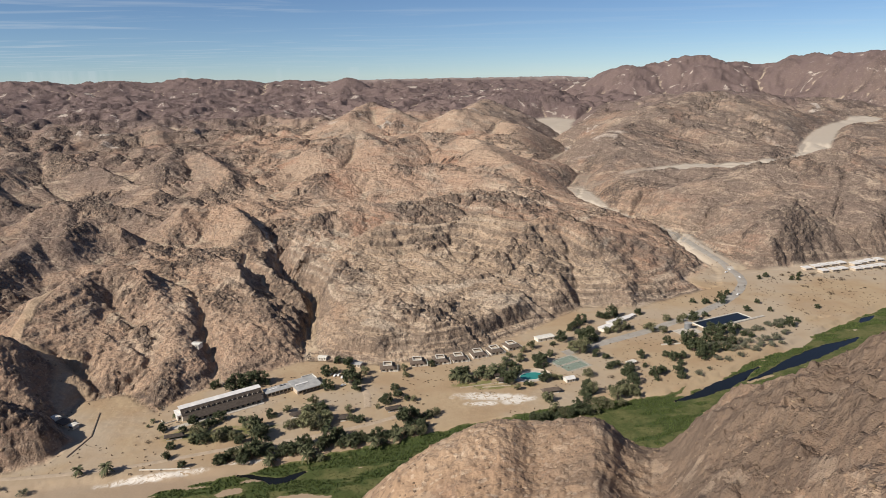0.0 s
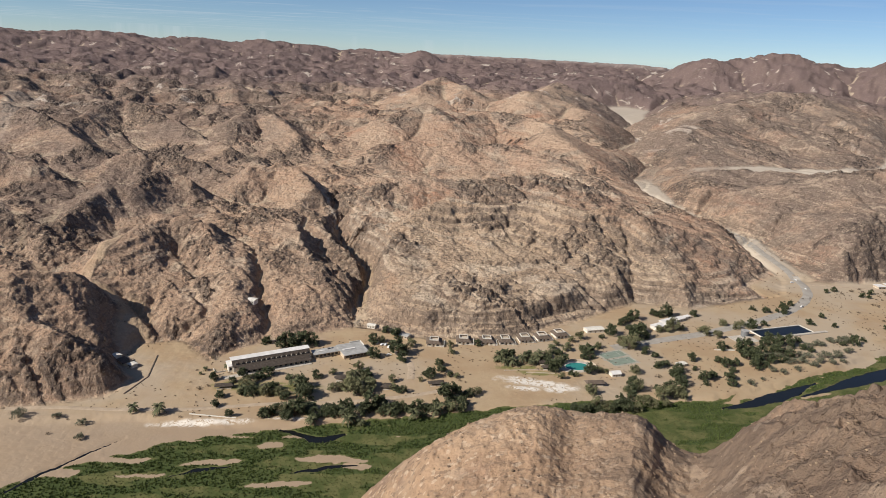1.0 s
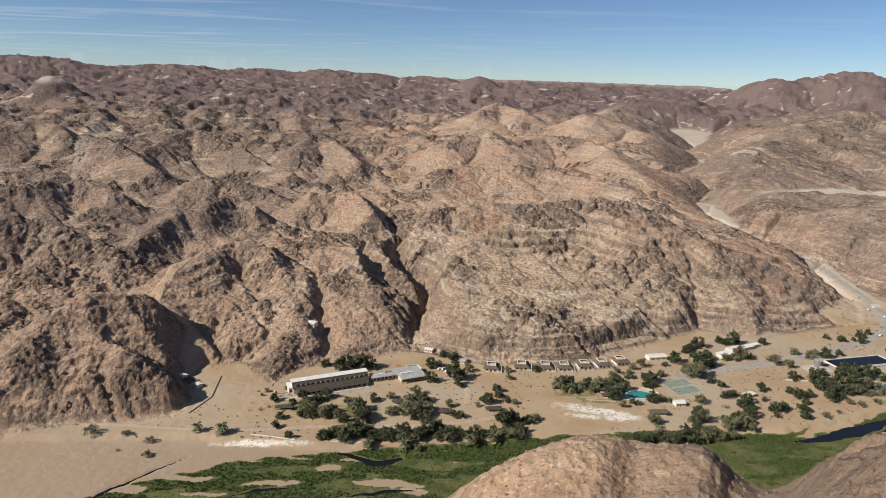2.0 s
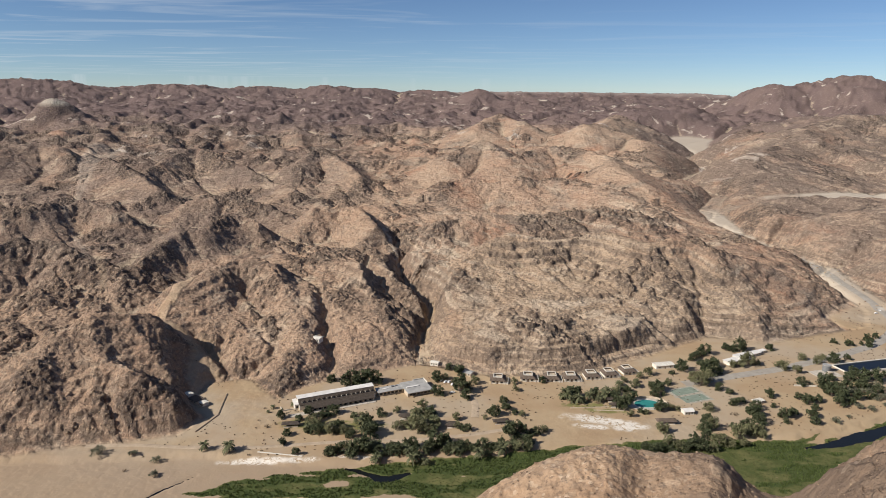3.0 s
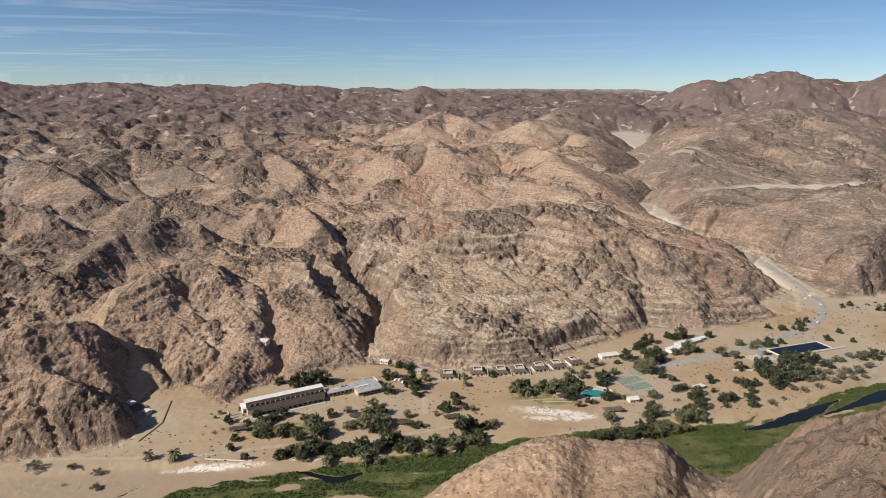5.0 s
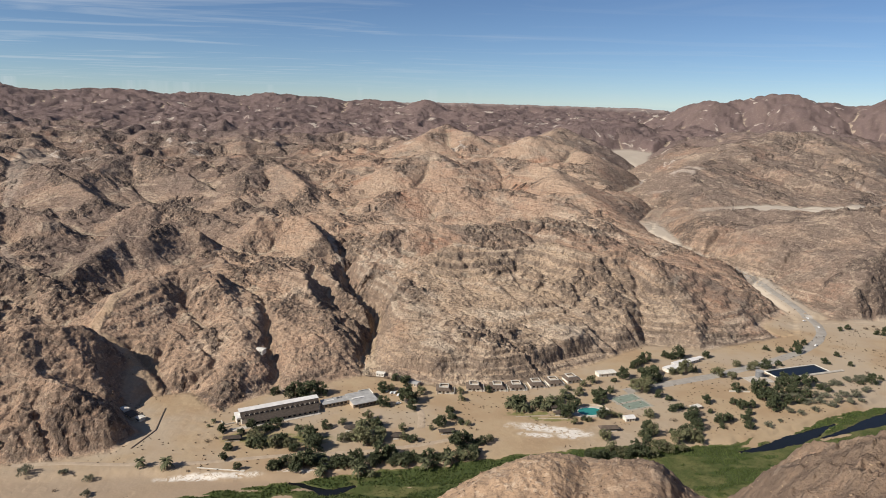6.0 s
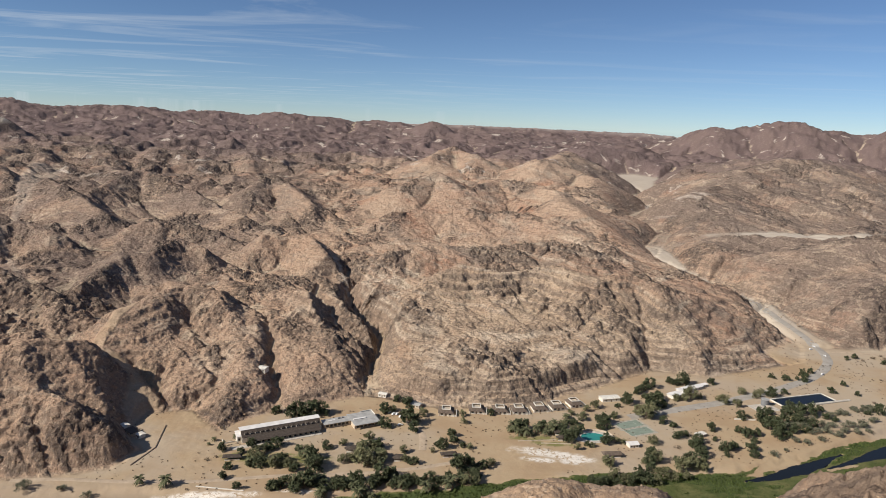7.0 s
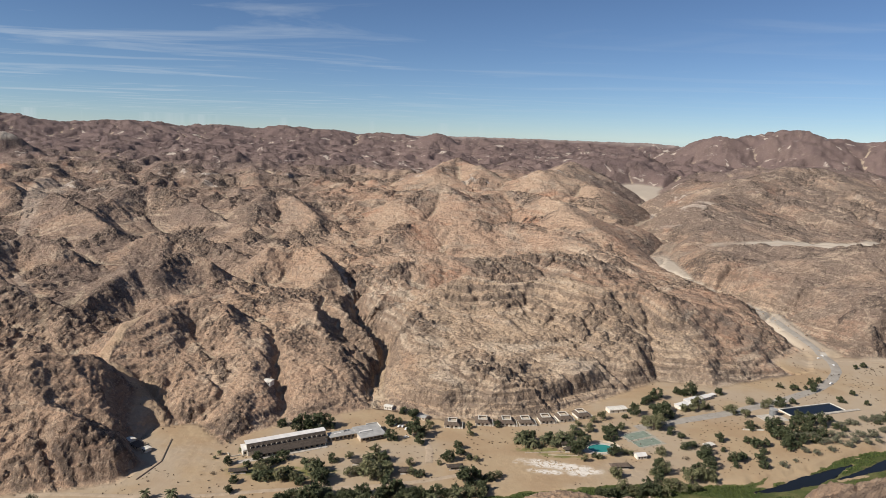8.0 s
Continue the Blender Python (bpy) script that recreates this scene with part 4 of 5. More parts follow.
def restaurant():
    root = thing("restaurant", -122, 503, 24.0, label="low flat-roofed building with grey sheet roof beside the hotel", category="building")
    part("long_wall", boxes((66, 88, -13, -5.5, -1, 3.6)), M["cream"], root)
    part("long_roof", slab([(65, -14.2, 3.8), (88, -14.2, 3.8), (88, -4.8, 4.15), (65, -4.8, 4.15)], 0.3), M["grey_roof"], root, "grey sheet roof")
    part("hall_wall", boxes((88, 109, -23, -4, -1, 3.9)), M["cream"], root)
    part("hall_roof", slab([(87.6, -25.4, 4.05), (110, -25.4, 4.05), (110, -3.2, 4.5), (87.6, -3.2, 4.5)], 0.35), M["grey_roof"], root, "wide grey sheet roof")
    part("raised_light", boxes((90, 101, -15.5, -13.6, 4.1, 4.9)), M["white_roof"], root)
    part("parapet", boxes((100, 110.2, -3.4, -2.9, -1, 5.4), (109.9, 110.3, -12, -3, -1, 5.2)), M["plaster"], root, "white parapet")
    part("roof_unit", boxes((79, 81, -8, -6.4, 4.0, 5.0), (82.6, 84, -7.6, -6.2, 4.0, 4.8)), M["tank"], root)
    part("skylight", boxes((70, 76, -9.5, -8.2, 4.0, 4.3)), M["white_roof"], root)
    w = part("front_window", boxes((-1.3, 1.3, -0.06, 0, 0.8, 2.7)), M["pane"], root, "", pose(91, -23, 0))
    for i in range(1, 6):
        twin(w, pose(91 + 3.2 * i, -23, 0))
    for i in range(6):
        twin(w, pose(68 + 3.4 * i, -13, 0))
    part("verandah_beam", boxes((88, 110, -25.2, -24.9, 3.3, 3.7)), M["wood"], root)
    post = part("verandah_post", boxes((-0.12, 0.12, -0.12, 0.12, -1, 3.4)), M["wood"], root, "", pose(88.5, -25, 0))
    for i in range(1, 7):
        twin(post, pose(88.5 + i * 3.5, -25, 0))


def chalet(x, y, turn, first=[]):
    """Square chalet: brown hipped roof round a small open court with a white rim."""
    if first:
        return copy_thing(first[0], pose(x, y, ground_at(x, y), 0, 0, turn))
    root = thing("chalet", x, y, turn, label="small chalet with brown hipped roof and white-rimmed court", category="chalet", group="chalets along the cliff")
    root.matrix_basis = root.matrix_basis @ Matrix.Diagonal((1.4, 1.4, 1.2, 1))
    first.append(root)
    s, t = 5.0, 2.4
    part("wall", boxes((-4.2, 4.2, -4.2, 4.2, -1, 2.6)), M["plaster"], root, "white plastered wall")
    bm = bmesh.new()
    low = [bm.verts.new((a * s, b * s, 2.45)) for a, b in ((-1, -1), (1, -1), (1, 1), (-1, 1))]
    top = [bm.verts.new((a * t, b * t + 0.5, 4.3)) for a, b in ((-1, -1), (1, -1), (1, 1), (-1, 1))]
    inn = [bm.verts.new((a * t * 0.99, b * t * 0.99 + 0.5, 2.5)) for a, b in ((-1, -1), (1, -1), (1, 1), (-1, 1))]
    for i in range(4):
        j = (i + 1) % 4
        bm.faces.new((low[i], low[j], top[j], top[i]))
        bm.faces.new((top[i], top[j], inn[j], inn[i]))
    bm.faces.new(low[::-1])
    part("roof", bm, M["tile"], root, "brown tiled hipped roof")
    part("court_rim", boxes((-t - 0.45, t + 0.45, 0.5 - t - 0.45, 0.5 - t, 4.0, 4.6), (-t - 0.45, t + 0.45, 0.5 + t, 0.95 + t, 4.0, 4.6), (-t - 0.45, -t, 0.5 - t, 0.5 + t, 4.0, 4.6), (t, t + 0.45, 0.5 - t, 0.5 + t, 4.0, 4.6)), M["plaster"], root, "white rim of the court")
    part("court_cover", boxes((-t, t, 0.5 - t, 0.5 + t, 3.2, 3.3)), M["cream"], root)
    part("door", boxes((-0.5, 0.5, -4.26, -4.2, 0, 2.1)), M["wood"], root)
    for dx in (-2.5, 2.5):
        win = part("window", boxes((dx - 0.8, dx + 0.8, -4.27, -4.2, 0.9, 2.0)), M["pane"], root)
        part("frame", boxes((dx - 0.92, dx + 0.92, -4.3, -4.2, 2.0, 2.12)), M["wood"], win)
        part("sill", boxes((dx - 0.95, dx + 0.95, -4.36, -4.2, 0.72, 0.8)), M["plaster"], win)
    part("yard_wall", boxes((4.2, 6.6, -4.4, -4.1, -1, 1.5), (6.3, 6.6, -4.1, 4, -1, 1.5)), M["plaster"], root, "low white yard wall")
    post = part("verandah_post", boxes((-0.1, 0.1, -0.1, 0.1, -0.5, 2.45)), M["plaster"], root, "", pose(-4.7, -4.7, 0))
    for dx in (-1.6, 1.6, 4.7):
        twin(post, pose(dx, -4.7, 0))
    return root


def cottage(x, y, turn, w, d, h, roof, wall, label, pitch=0.8, z=None, name="cottage", group=""):
    """Small house: four walls, a low gabled roof, a door and windows."""
    root = thing(name, x, y, turn, z, label, "house", group)
    part("wall", boxes((-w / 2, w / 2, -d / 2, d / 2, -1.2, h)), M[wall], root)
    o = 0.5
    part("roof", slab([(-w / 2 - o, -d / 2 - o, h), (w / 2 + o, -d / 2 - o, h), (w / 2 + o, 0, h + pitch), (-w / 2 - o, 0, h + pitch)], 0.2), M[roof], root)
    part("roof", slab([(-w / 2 - o, 0, h + pitch), (w / 2 + o, 0, h + pitch), (w / 2 + o, d / 2 + o, h), (-w / 2 - o, d / 2 + o, h)], 0.2), M[roof], root)
    part("gable", boxes((-w / 2, -w / 2 + 0.2, -d / 4, d / 4, h, h + pitch * 0.45), (w / 2 - 0.2, w / 2, -d / 4, d / 4, h, h + pitch * 0.45)), M[wall], root)
    part("door", boxes((-0.5, 0.5, -d / 2 - 0.06, -d / 2, 0, 2.05)), M["wood"], root)
    for k in (-1, 1):
        win = part("window", boxes((k * w * 0.3 - 0.6, k * w * 0.3 + 0.6, -d / 2 - 0.06, -d / 2, 0.9, 2.0)), M["pane"], root)
        part("sill", boxes((k * w * 0.3 - 0.7, k * w * 0.3 + 0.7, -d / 2 - 0.14, -d / 2, 0.8, 0.9)), M["plaster"], win)
        part("frame", boxes((k * w * 0.3 - 0.7, k * w * 0.3 + 0.7, -d / 2 - 0.09, -d / 2, 2.0, 2.1)), M["wood"], win)
    return root


def shelter(x, y, turn, w, d, label, oval=False, h=2.5, roof="thatch"):
    """Open shade: a thatched roof on posts over a low white wall."""
    root = thing("thatched_shelter", x, y, turn, label=label, category="shelter", group="shade roofs")
    if oval:
        bm = bmesh.new()
        n = 18
        rim = [bm.verts.new((w / 2 * math.cos(2 * math.pi * i / n), d / 2 * math.sin(2 * math.pi * i / n), h + 0.12 * math.sin(5 * i))) for i in range(n)]
        mid = [bm.verts.new((0.55 * v.co.x, 0.5 * v.co.y, h + 1.0)) for v in rim]
        low = [bm.verts.new((v.co.x, v.co.y, h - 0.3)) for v in rim]
        a, b = bm.verts.new((-w * 0.15, 0, h + 1.45)), bm.verts.new((w * 0.15, 0, h + 1.45))
        for i in range(n):
            j = (i + 1) % n
            bm.faces.new((rim[i], rim[j], mid[j], mid[i]))
            bm.faces.new((low[i], low[j], rim[j], rim[i]))
            e, g = (b if mid[i].co.x > 0 else a), (b if mid[j].co.x > 0 else a)
            bm.faces.new((mid[i], mid[j], g, e) if e is not g else (mid[i], mid[j], e))
        bm.faces.new(low[::-1])
    else:
        bm = bmesh.new()
        low = [bm.verts.new((a * w / 2, b * d / 2, h)) for a, b in ((-1, -1), (1, -1), (1, 1), (-1, 1))]
        a, b = bm.verts.new((-w / 2 + d * 0.3, 0, h + d * 0.24)), bm.verts.new((w / 2 - d * 0.3, 0, h + d * 0.24))
        for f in ((low[0], low[1], b, a), (low[1], low[2], b), (low[2], low[3], a, b), (low[3], low[0], a)):
            bm.faces.new(f)
        bm.faces.new(low[::-1])
    part("roof", bm, M[roof], root, "dark weathered roof")
    post = part("post", boxes((-0.12, 0.12, -0.12, 0.12, -0.6, h + 0.1)), M["wood"], root, "", pose(-w * 0.36, -d * 0.34, 0))
    for px, py in ((w * 0.36, -d * 0.34), (w * 0.36, d * 0.34), (-w * 0.36, d * 0.34), (0, -d * 0.4)):
        twin(post, pose(px, py, 0))
    part("low_wall", boxes((-w * 0.38, w * 0.38, -d * 0.37, -d * 0.33, -0.6, 1.0)), M["plaster"], root, "low white wall")
    return root


lodge()
restaurant()
for x, y, turn in ((45, 551, -6), (72, 556, -4), (93, 556, -2), (110, 557, 2), (129, 562, 6), (146, 566, 10), (164, 573, 14)):
    chalet(x, y, turn)
cottage(-11, 585, -22, 7.5, 5, 2.8, "plaster", "plaster", "small white house at the mouth of the gully")
cottage(19, 565, -30, 9, 7, 2.6, "grey_roof", "cream", "small house with a grey sheet roof among trees")
cottage(201, 586, 12, 18, 8, 3.2, "plaster", "plaster", "long house with a white roof under the cliff")
cottage(192, 494, 10, 8, 6, 2.8, "white_roof", "plaster", "small white gabled hut near the pool", 1.6)
cottage(257, 514, 25, 9, 5, 2.4, "plaster", "cream", "low shed with a pale roof on the bare flat", 0.4, name="shed")
cottage(-213, 512, -38, 6, 5, 2.6, "plaster", "plaster", "small white house at the wadi mouth", 0.4)
cottage(-205, 506, -38, 11, 7, 2.4, "tile", "cream", "low house with a flat brown roof at the wadi mouth", 0.3)
cottage(-196, 499, -38, 5, 5, 2.8, "plaster", "plaster", "small white house at the wadi mouth", 0.4)
cottage(-122.5, 598, -20, 8, 7, 3.4, "plaster", "plaster", "lone white hut on the rocky slope", 0.6, name="hut")
shelter(42, 474, 8, 13, 6, "open shade with a dark hipped roof on the bare flat")
shelter(170, 477, 4, 16, 7, "open pavilion with a dark hipped roof by the river trees", roof="tile")
shelter(137, 514, 4, 11, 6, "dark-roofed shade beside the lawn")
shelter(137, 504, 4, 11, 6, "oval thatched shade beside the lawn", True)
shelter(5, 468, 6, 12, 8, "oval thatched shade among the garden trees", True)
shelter(-31, 481, 4, 13, 8, "oval thatched shade among the garden trees", True)
shelter(-86, 466, 4, 12, 8, "oval thatched shade among the garden trees", True)
shelter(-118, 466, 8, 14, 6, "long thatched shade on the lawn")


def bath_house():
    root = thing("bath_house", 268, 592, 28, label="low white building with stepped flat roofs under the cliff", category="building")
    for i, (x, y, w, d, h) in enumerate(((4, 4, 16, 8, 3.0), (22, 7, 18, 9, 3.4), (40, 8, 12, 6, 2.8), (52, 9, 8, 4, 2.4))):
        part("wall", boxes((x - w / 2, x + w / 2, y - d / 2, y + d / 2, -1.5, h)), M["plaster"], root)
        part("roof", boxes((x - w / 2 - 0.4, x + w / 2 + 0.4, y - d / 2 - 0.6, y + d / 2 + 0.4, h, h + 0.25)), M["white_roof"], root, "flat white roof")
        for k in range(int(w // 4)):
            part("window", boxes((x - w / 2 + 1.2 + 4 * k, x - w / 2 + 2.8 + 4 * k, y - d / 2 - 0.06, y - d / 2, 0.9, 2.1)), M["pane"], root)


bath_house()


def pool():
    root = thing("swimming_pool", 164, 509, 8, label="turquoise swimming pool in a pale paved surround", category="pool")
    part("deck", ring(17, -0.6, 0.3, 40, 0, 0.62), M["concrete"], root, "pale paved deck")
    part("coping", ring(11.2, 0.3, 0.5, 40, 10.4, 0.66), M["plaster"], root, "white coping")
    part("water", ring(10.4, 0.3, 0.4, 40, 0, 0.66), M["pool"], root, "clear turquoise water")
    wall = bmesh.new()
    arc = [(16.5 + 0.0, a) for a in range(-40, 100, 7)]
    pts = [(r * math.cos(radians(a)), 0.72 * r * math.sin(radians(a))) for r, a in arc]
    for p, q in zip(pts, pts[1:]):
        v = [wall.verts.new((*c, z)) for c in (p, q) for z in (-0.6, 1.5)] + [wall.verts.new((1.03 * c[0], 1.03 * c[1], z)) for c in (p, q) for z in (-0.6, 1.5)]
        for f in ((0, 1, 3, 2), (4, 6, 7, 5), (1, 5, 7, 3)):
            wall.faces.new([v[i] for i in f])
    part("screen_wall", wall, M["cream"], root, "curved cream wall")


pool()


def tennis_court(x, y, turn):
    root = thing("tennis_court", x, y, turn, label="worn pale green tennis court with white lines", category="tennis court", group="tennis courts")
    part("paving", boxes((-14.5, 14.5, -7.5, 7.5, -0.6, 0.12)), M["court_rim"], root)
    part("surface", boxes((-11.9, 11.9, -5.5, 5.5, 0.12, 0.16)), M["court"], root, "green painted surface")
    for a in ((-11.9, 11.9, -5.5, -5.38), (-11.9, 11.9, 5.38, 5.5), (-11.9, -11.78, -5.5, 5.5), (11.78, 11.9, -5.5, 5.5), (-6.4, -6.3, -4.1, 4.1), (6.3, 6.4, -4.1, 4.1)):
        part("line", boxes((*a, 0.164, 0.17)), M["line"], root)
    for k in (-6, 6):
        part("net_post", boxes((-0.06, 0.06, k - 0.06, k + 0.06, 0.1, 1.1)), M["tank"], root)


tennis_court(203, 534, 22)
tennis_court(207, 521, 20)


def reservoir():
    root = thing("reservoir", 361, 592, 15.0, label="long dark water reservoir with white concrete rim walls", category="reservoir")
    L, W = 64, 17
    part("rim", boxes((0, L, -0.2, 0.9, -1, 1.3), (L - 0.9, L, -W, -0.2, -1, 1.3), (0, 0.9, -W, -0.2, -1, 1.0)), M["plaster"], root, "white concrete wall")
    part("apron", boxes((0.9, L + 16, -W - 3.2, -W, -1, 0.9)), M["concrete"], root, "pale concrete apron")
    part("water", boxes((0.9, L - 0.9, -W, -0.2, -0.5, 0.7)), M["water"], root, "dark blue water")
    p = thing("pump_house", 349, 580, 15.0, label="grey round tank and pump house on a pale slab", category="pump house")
    part("slab", boxes((-18, 6, -14, 3, -1, 0.3)), M["concrete"], p)
    part("drum", ring(3.6, 0.3, 6.0, 18), M["tank"], p, "grey round tank")
    part("drum_rim", ring(3.9, 6.0, 6.25, 18), M["grey_roof"], p)
    part("shed", boxes((-6, -1, -9, -6, 0.3, 2.8)), M["cream"], p)
    part("shed_door", boxes((-4.2, -3.2, -9.06, -9.0, 0.3, 2.3)), M["wood"], p)
    part("pipe", boxes((3.4, 13, -0.3, 0.3, 0.6, 1.1)), M["tank"], p)


reservoir()


def low_wall(x0, y0, x1, y1, h, w, mat, label):
    n = math.dist((x0, y0), (x1, y1))
    root = thing("low_wall", x0, y0, math.degrees(math.atan2(y1 - y0, x1 - x0)), label=label, category="wall")
    k = max(1, int(n / 5))
    block = None
    for i in range(k):
        at = pose((i + 0.5) * n / k, 0, ground_at(x0 + (x1 - x0) * (i + 0.5) / k, y0 + (y1 - y0) * (i + 0.5) / k) - root.matrix_basis.translation.z)
        if block:
            twin(block, at)
        else:
            block = part("wall_length", boxes((-n / k / 2 + 0.02, n / k / 2 - 0.02, -w / 2, w / 2, -1, h), bevel=0.05), M[mat], root, "", at)


low_wall(303, 547, 322, 546, 1.3, 0.5, "plaster", "low white wall by the thicket")
low_wall(-187, 455, -179, 482, 0.6, 0.8, "stone", "dark rubble wall across the wadi mouth")
low_wall(-179, 482, -184, 520, 0.6, 0.8, "stone", "dark rubble wall along the wadi")
low_wall(100, 500, 132, 503, 0.7, 0.4, "cream", "low kerb wall at the lawn's edge")
low_wall(118, 497, 142, 496, 0.7, 0.4, "cream", "low kerb wall at the lawn's edge")
low_wall(-133, 428, -100, 423, 0.4, 0.9, "plaster", "pale stone edging along the river bank")


def bungalow(x, y, first=[]):
    if first:
        return copy_thing(first[0], pose(x, y, ground_at(x, y), 0, 0, 4))
    root = thing("bungalow", x, y, 4, label="flat white-roofed bungalow in a terraced camp", category="bungalow", group="camp bungalows")
    first.append(root)
    part("wall", boxes((-4.8, 4.8, -4.5, 4.5, -2, 3.0)), M["cream"], root)
    part("roof", boxes((-5.6, 5.6, -5.4, 5.0, 3.0, 3.6)), M["white_roof"], root, "flat white roof")
    part("door", boxes((-0.5, 0.5, -4.56, -4.5, 0, 2.1)), M["wood"], root)
    for k in (-2.7, 2.7):
        win = part("window", boxes((k - 1.2, k + 1.2, -4.56, -4.5, 0.8, 2.2)), M["pane"], root)
        part("sill", boxes((k - 1.3, k + 1.3, -4.64, -4.5, 0.7, 0.8)), M["plaster"], win)
    return root


for x, y in ((602, 735), (618, 739), (632, 742), (646, 744), (660, 746), (674, 737), (688, 742), (703, 746), (718, 748), (614, 720), (629, 721), (643, 723), (659, 718), (673, 720), (687, 722), (701, 724)):
    bungalow(x, y)


def car(x, y, turn, first=[]):
    if first:
        return copy_thing(first[0], pose(x, y, ground_at(x, y), 0, 0, turn))
    root = thing("car", x, y, turn, label="parked white car on bare ground", category="car", group="parked cars")
    first.append(root)
    bm = boxes((-2.3, 2.3, -0.9, 0.9, 0.4, 1.05), bevel=0.15)
    cab = bmesh.ops.create_cube(bm, size=1, matrix=Matrix.LocRotScale((-0.3, 0, 1.35), None, (2.6, 1.6, 0.7)))
    for v in cab["verts"]:
        if v.co.z > 1.4:
            v.co.x = -0.3 + (v.co.x + 0.3) * 0.72
            v.co.y *= 0.85
    part("body", bm, M["car_white"], root, "white body")
    part("side_glass", boxes((-1.3, 0.7, -0.79, 0.79, 1.12, 1.5)), M["pane"], root)
    for dx in (-1.45, 1.45):
        for dy in (-0.85, 0.85):
            w = part("wheel", ring(0.34, -0.11, 0.11, 12), M["rubber"], root)
            w.matrix_basis = pose(dx, dy, 0.34, 90, 0, 0)
            part("rim", ring(0.2, -0.13, 0.13, 10), M["tank"], w, "steel rim")
    return root


for x, y, turn in ((-5, 550, 60), (-1, 547, 55), (2, 547, 70), (5, 542, 64), (8, 540, 75), (5, 526, 20), (497, 747, 10), (500, 724, 80), (459, 664, 30), (508, 758, 85)):
    car(x, y, turn)


# ---- road, river and reeds ----
def ribbon(name, line, half, lift, mat, label, category):
    """A track laid on the ground, with a worn uneven edge."""
    root = None
    xs, ys = [p[0] for p in line], [p[1] for p in line]
    run = np.cumsum([0] + [math.dist(a, b) for a, b in zip(line, line[1:])])
    s = np.arange(0, run[-1], 2.0)
    # smooth the corners
    x, y = np.interp(s, run, xs), np.interp(s, run, ys)
    kern = np.hanning(17)[1:-1] / np.hanning(17)[1:-1].sum()
    x, y = (np.convolve(np.pad(v, 7, "edge"), kern, "valid") for v in (x, y))
    tx, ty = np.gradient(x), np.gradient(y)
    n = np.hypot(tx, ty)
    tx, ty = tx / n, ty / n
    rows = []
    offs = np.linspace(-1, 1, 7)
    for o in offs:
        w = half * o * (1 + 0.14 * fbm(s, s * 0 + 7 * o, 12, 3, 91))
        px, py = x - ty * w, y + tx * w
        pz = ground_height(px, py)[0] + lift * (1 - 0.9 * abs(o) ** 3)
        rows.append(np.stack([px, py, pz], -1))
    co = np.concatenate(rows)
    k = len(s)
    faces = [(r * k + i, r * k + i + 1, (r + 1) * k + i + 1, (r + 1) * k + i) for r in range(6) for i in range(k - 1)]
    me = bpy.data.meshes.new(name)
    me.from_pydata(co.tolist(), [], faces)
    me.materials.append(mat)
    return tagged(new(name, me), label, category, kind="structure")


M["road"] = plain("grey_gravel_road", (0.375, 0.34, 0.295), vary=0.14, size=9, relief=0.03)
M["track"] = plain("pale_dust_track", (0.46, 0.36, 0.26), vary=0.15, size=7, relief=0.03)
ribbon("road", [(205, 548), (248, 563), (314, 586), (382, 618), (433, 647), (468, 676), (492, 704), (506, 735), (512, 780), (514, 850), (522, 917), (496, 1005)], 5.2, 0.35, M["road"], "pale grey gravel road through the valley", "road")
ribbon("road", [(510, 741), (545, 738), (590, 728), (640, 730)], 3.0, 0.3, M["track"], "narrow dirt track to the camp", "road")
ribbon("road", [(6, 535), (20, 525), (24, 505), (22, 480)], 3.0, 0.25, M["track"], "dirt track across the flat", "road")
ribbon("road", [(-260, 433), (-224, 436), (-185, 433), (-136, 434), (-80, 443), (-23, 447), (20, 456), (60, 470)], 2.2, 0.25, M["track"], "dirt track along the river bank", "road")


# ---- river bed ----
def water_sheet(line):
    """Still water in a hollow of the river bed; its shores are where the ground rises through it."""
    bm = bmesh.new()
    rows = []
    for i, (x, y, w) in enumerate(line):
        a, b = line[max(0, i - 1)], line[min(len(line) - 1, i + 1)]
        n = math.dist(a[:2], b[:2])
        nx, ny = -(b[1] - a[1]) / n, (b[0] - a[0]) / n
        rows.append([bm.verts.new((x + nx * k * (w + 3), y + ny * k * (w + 3), -3.15)) for k in (-1, 1)])
    for p, q in zip(rows, rows[1:]):
        bm.faces.new((p[0], q[0], q[1], p[1]))
    return tagged(part("water", bm, M["water"], None), "still dark river water among reeds", "water", kind="structure")


for line in POOLS:
    water_sheet(line)


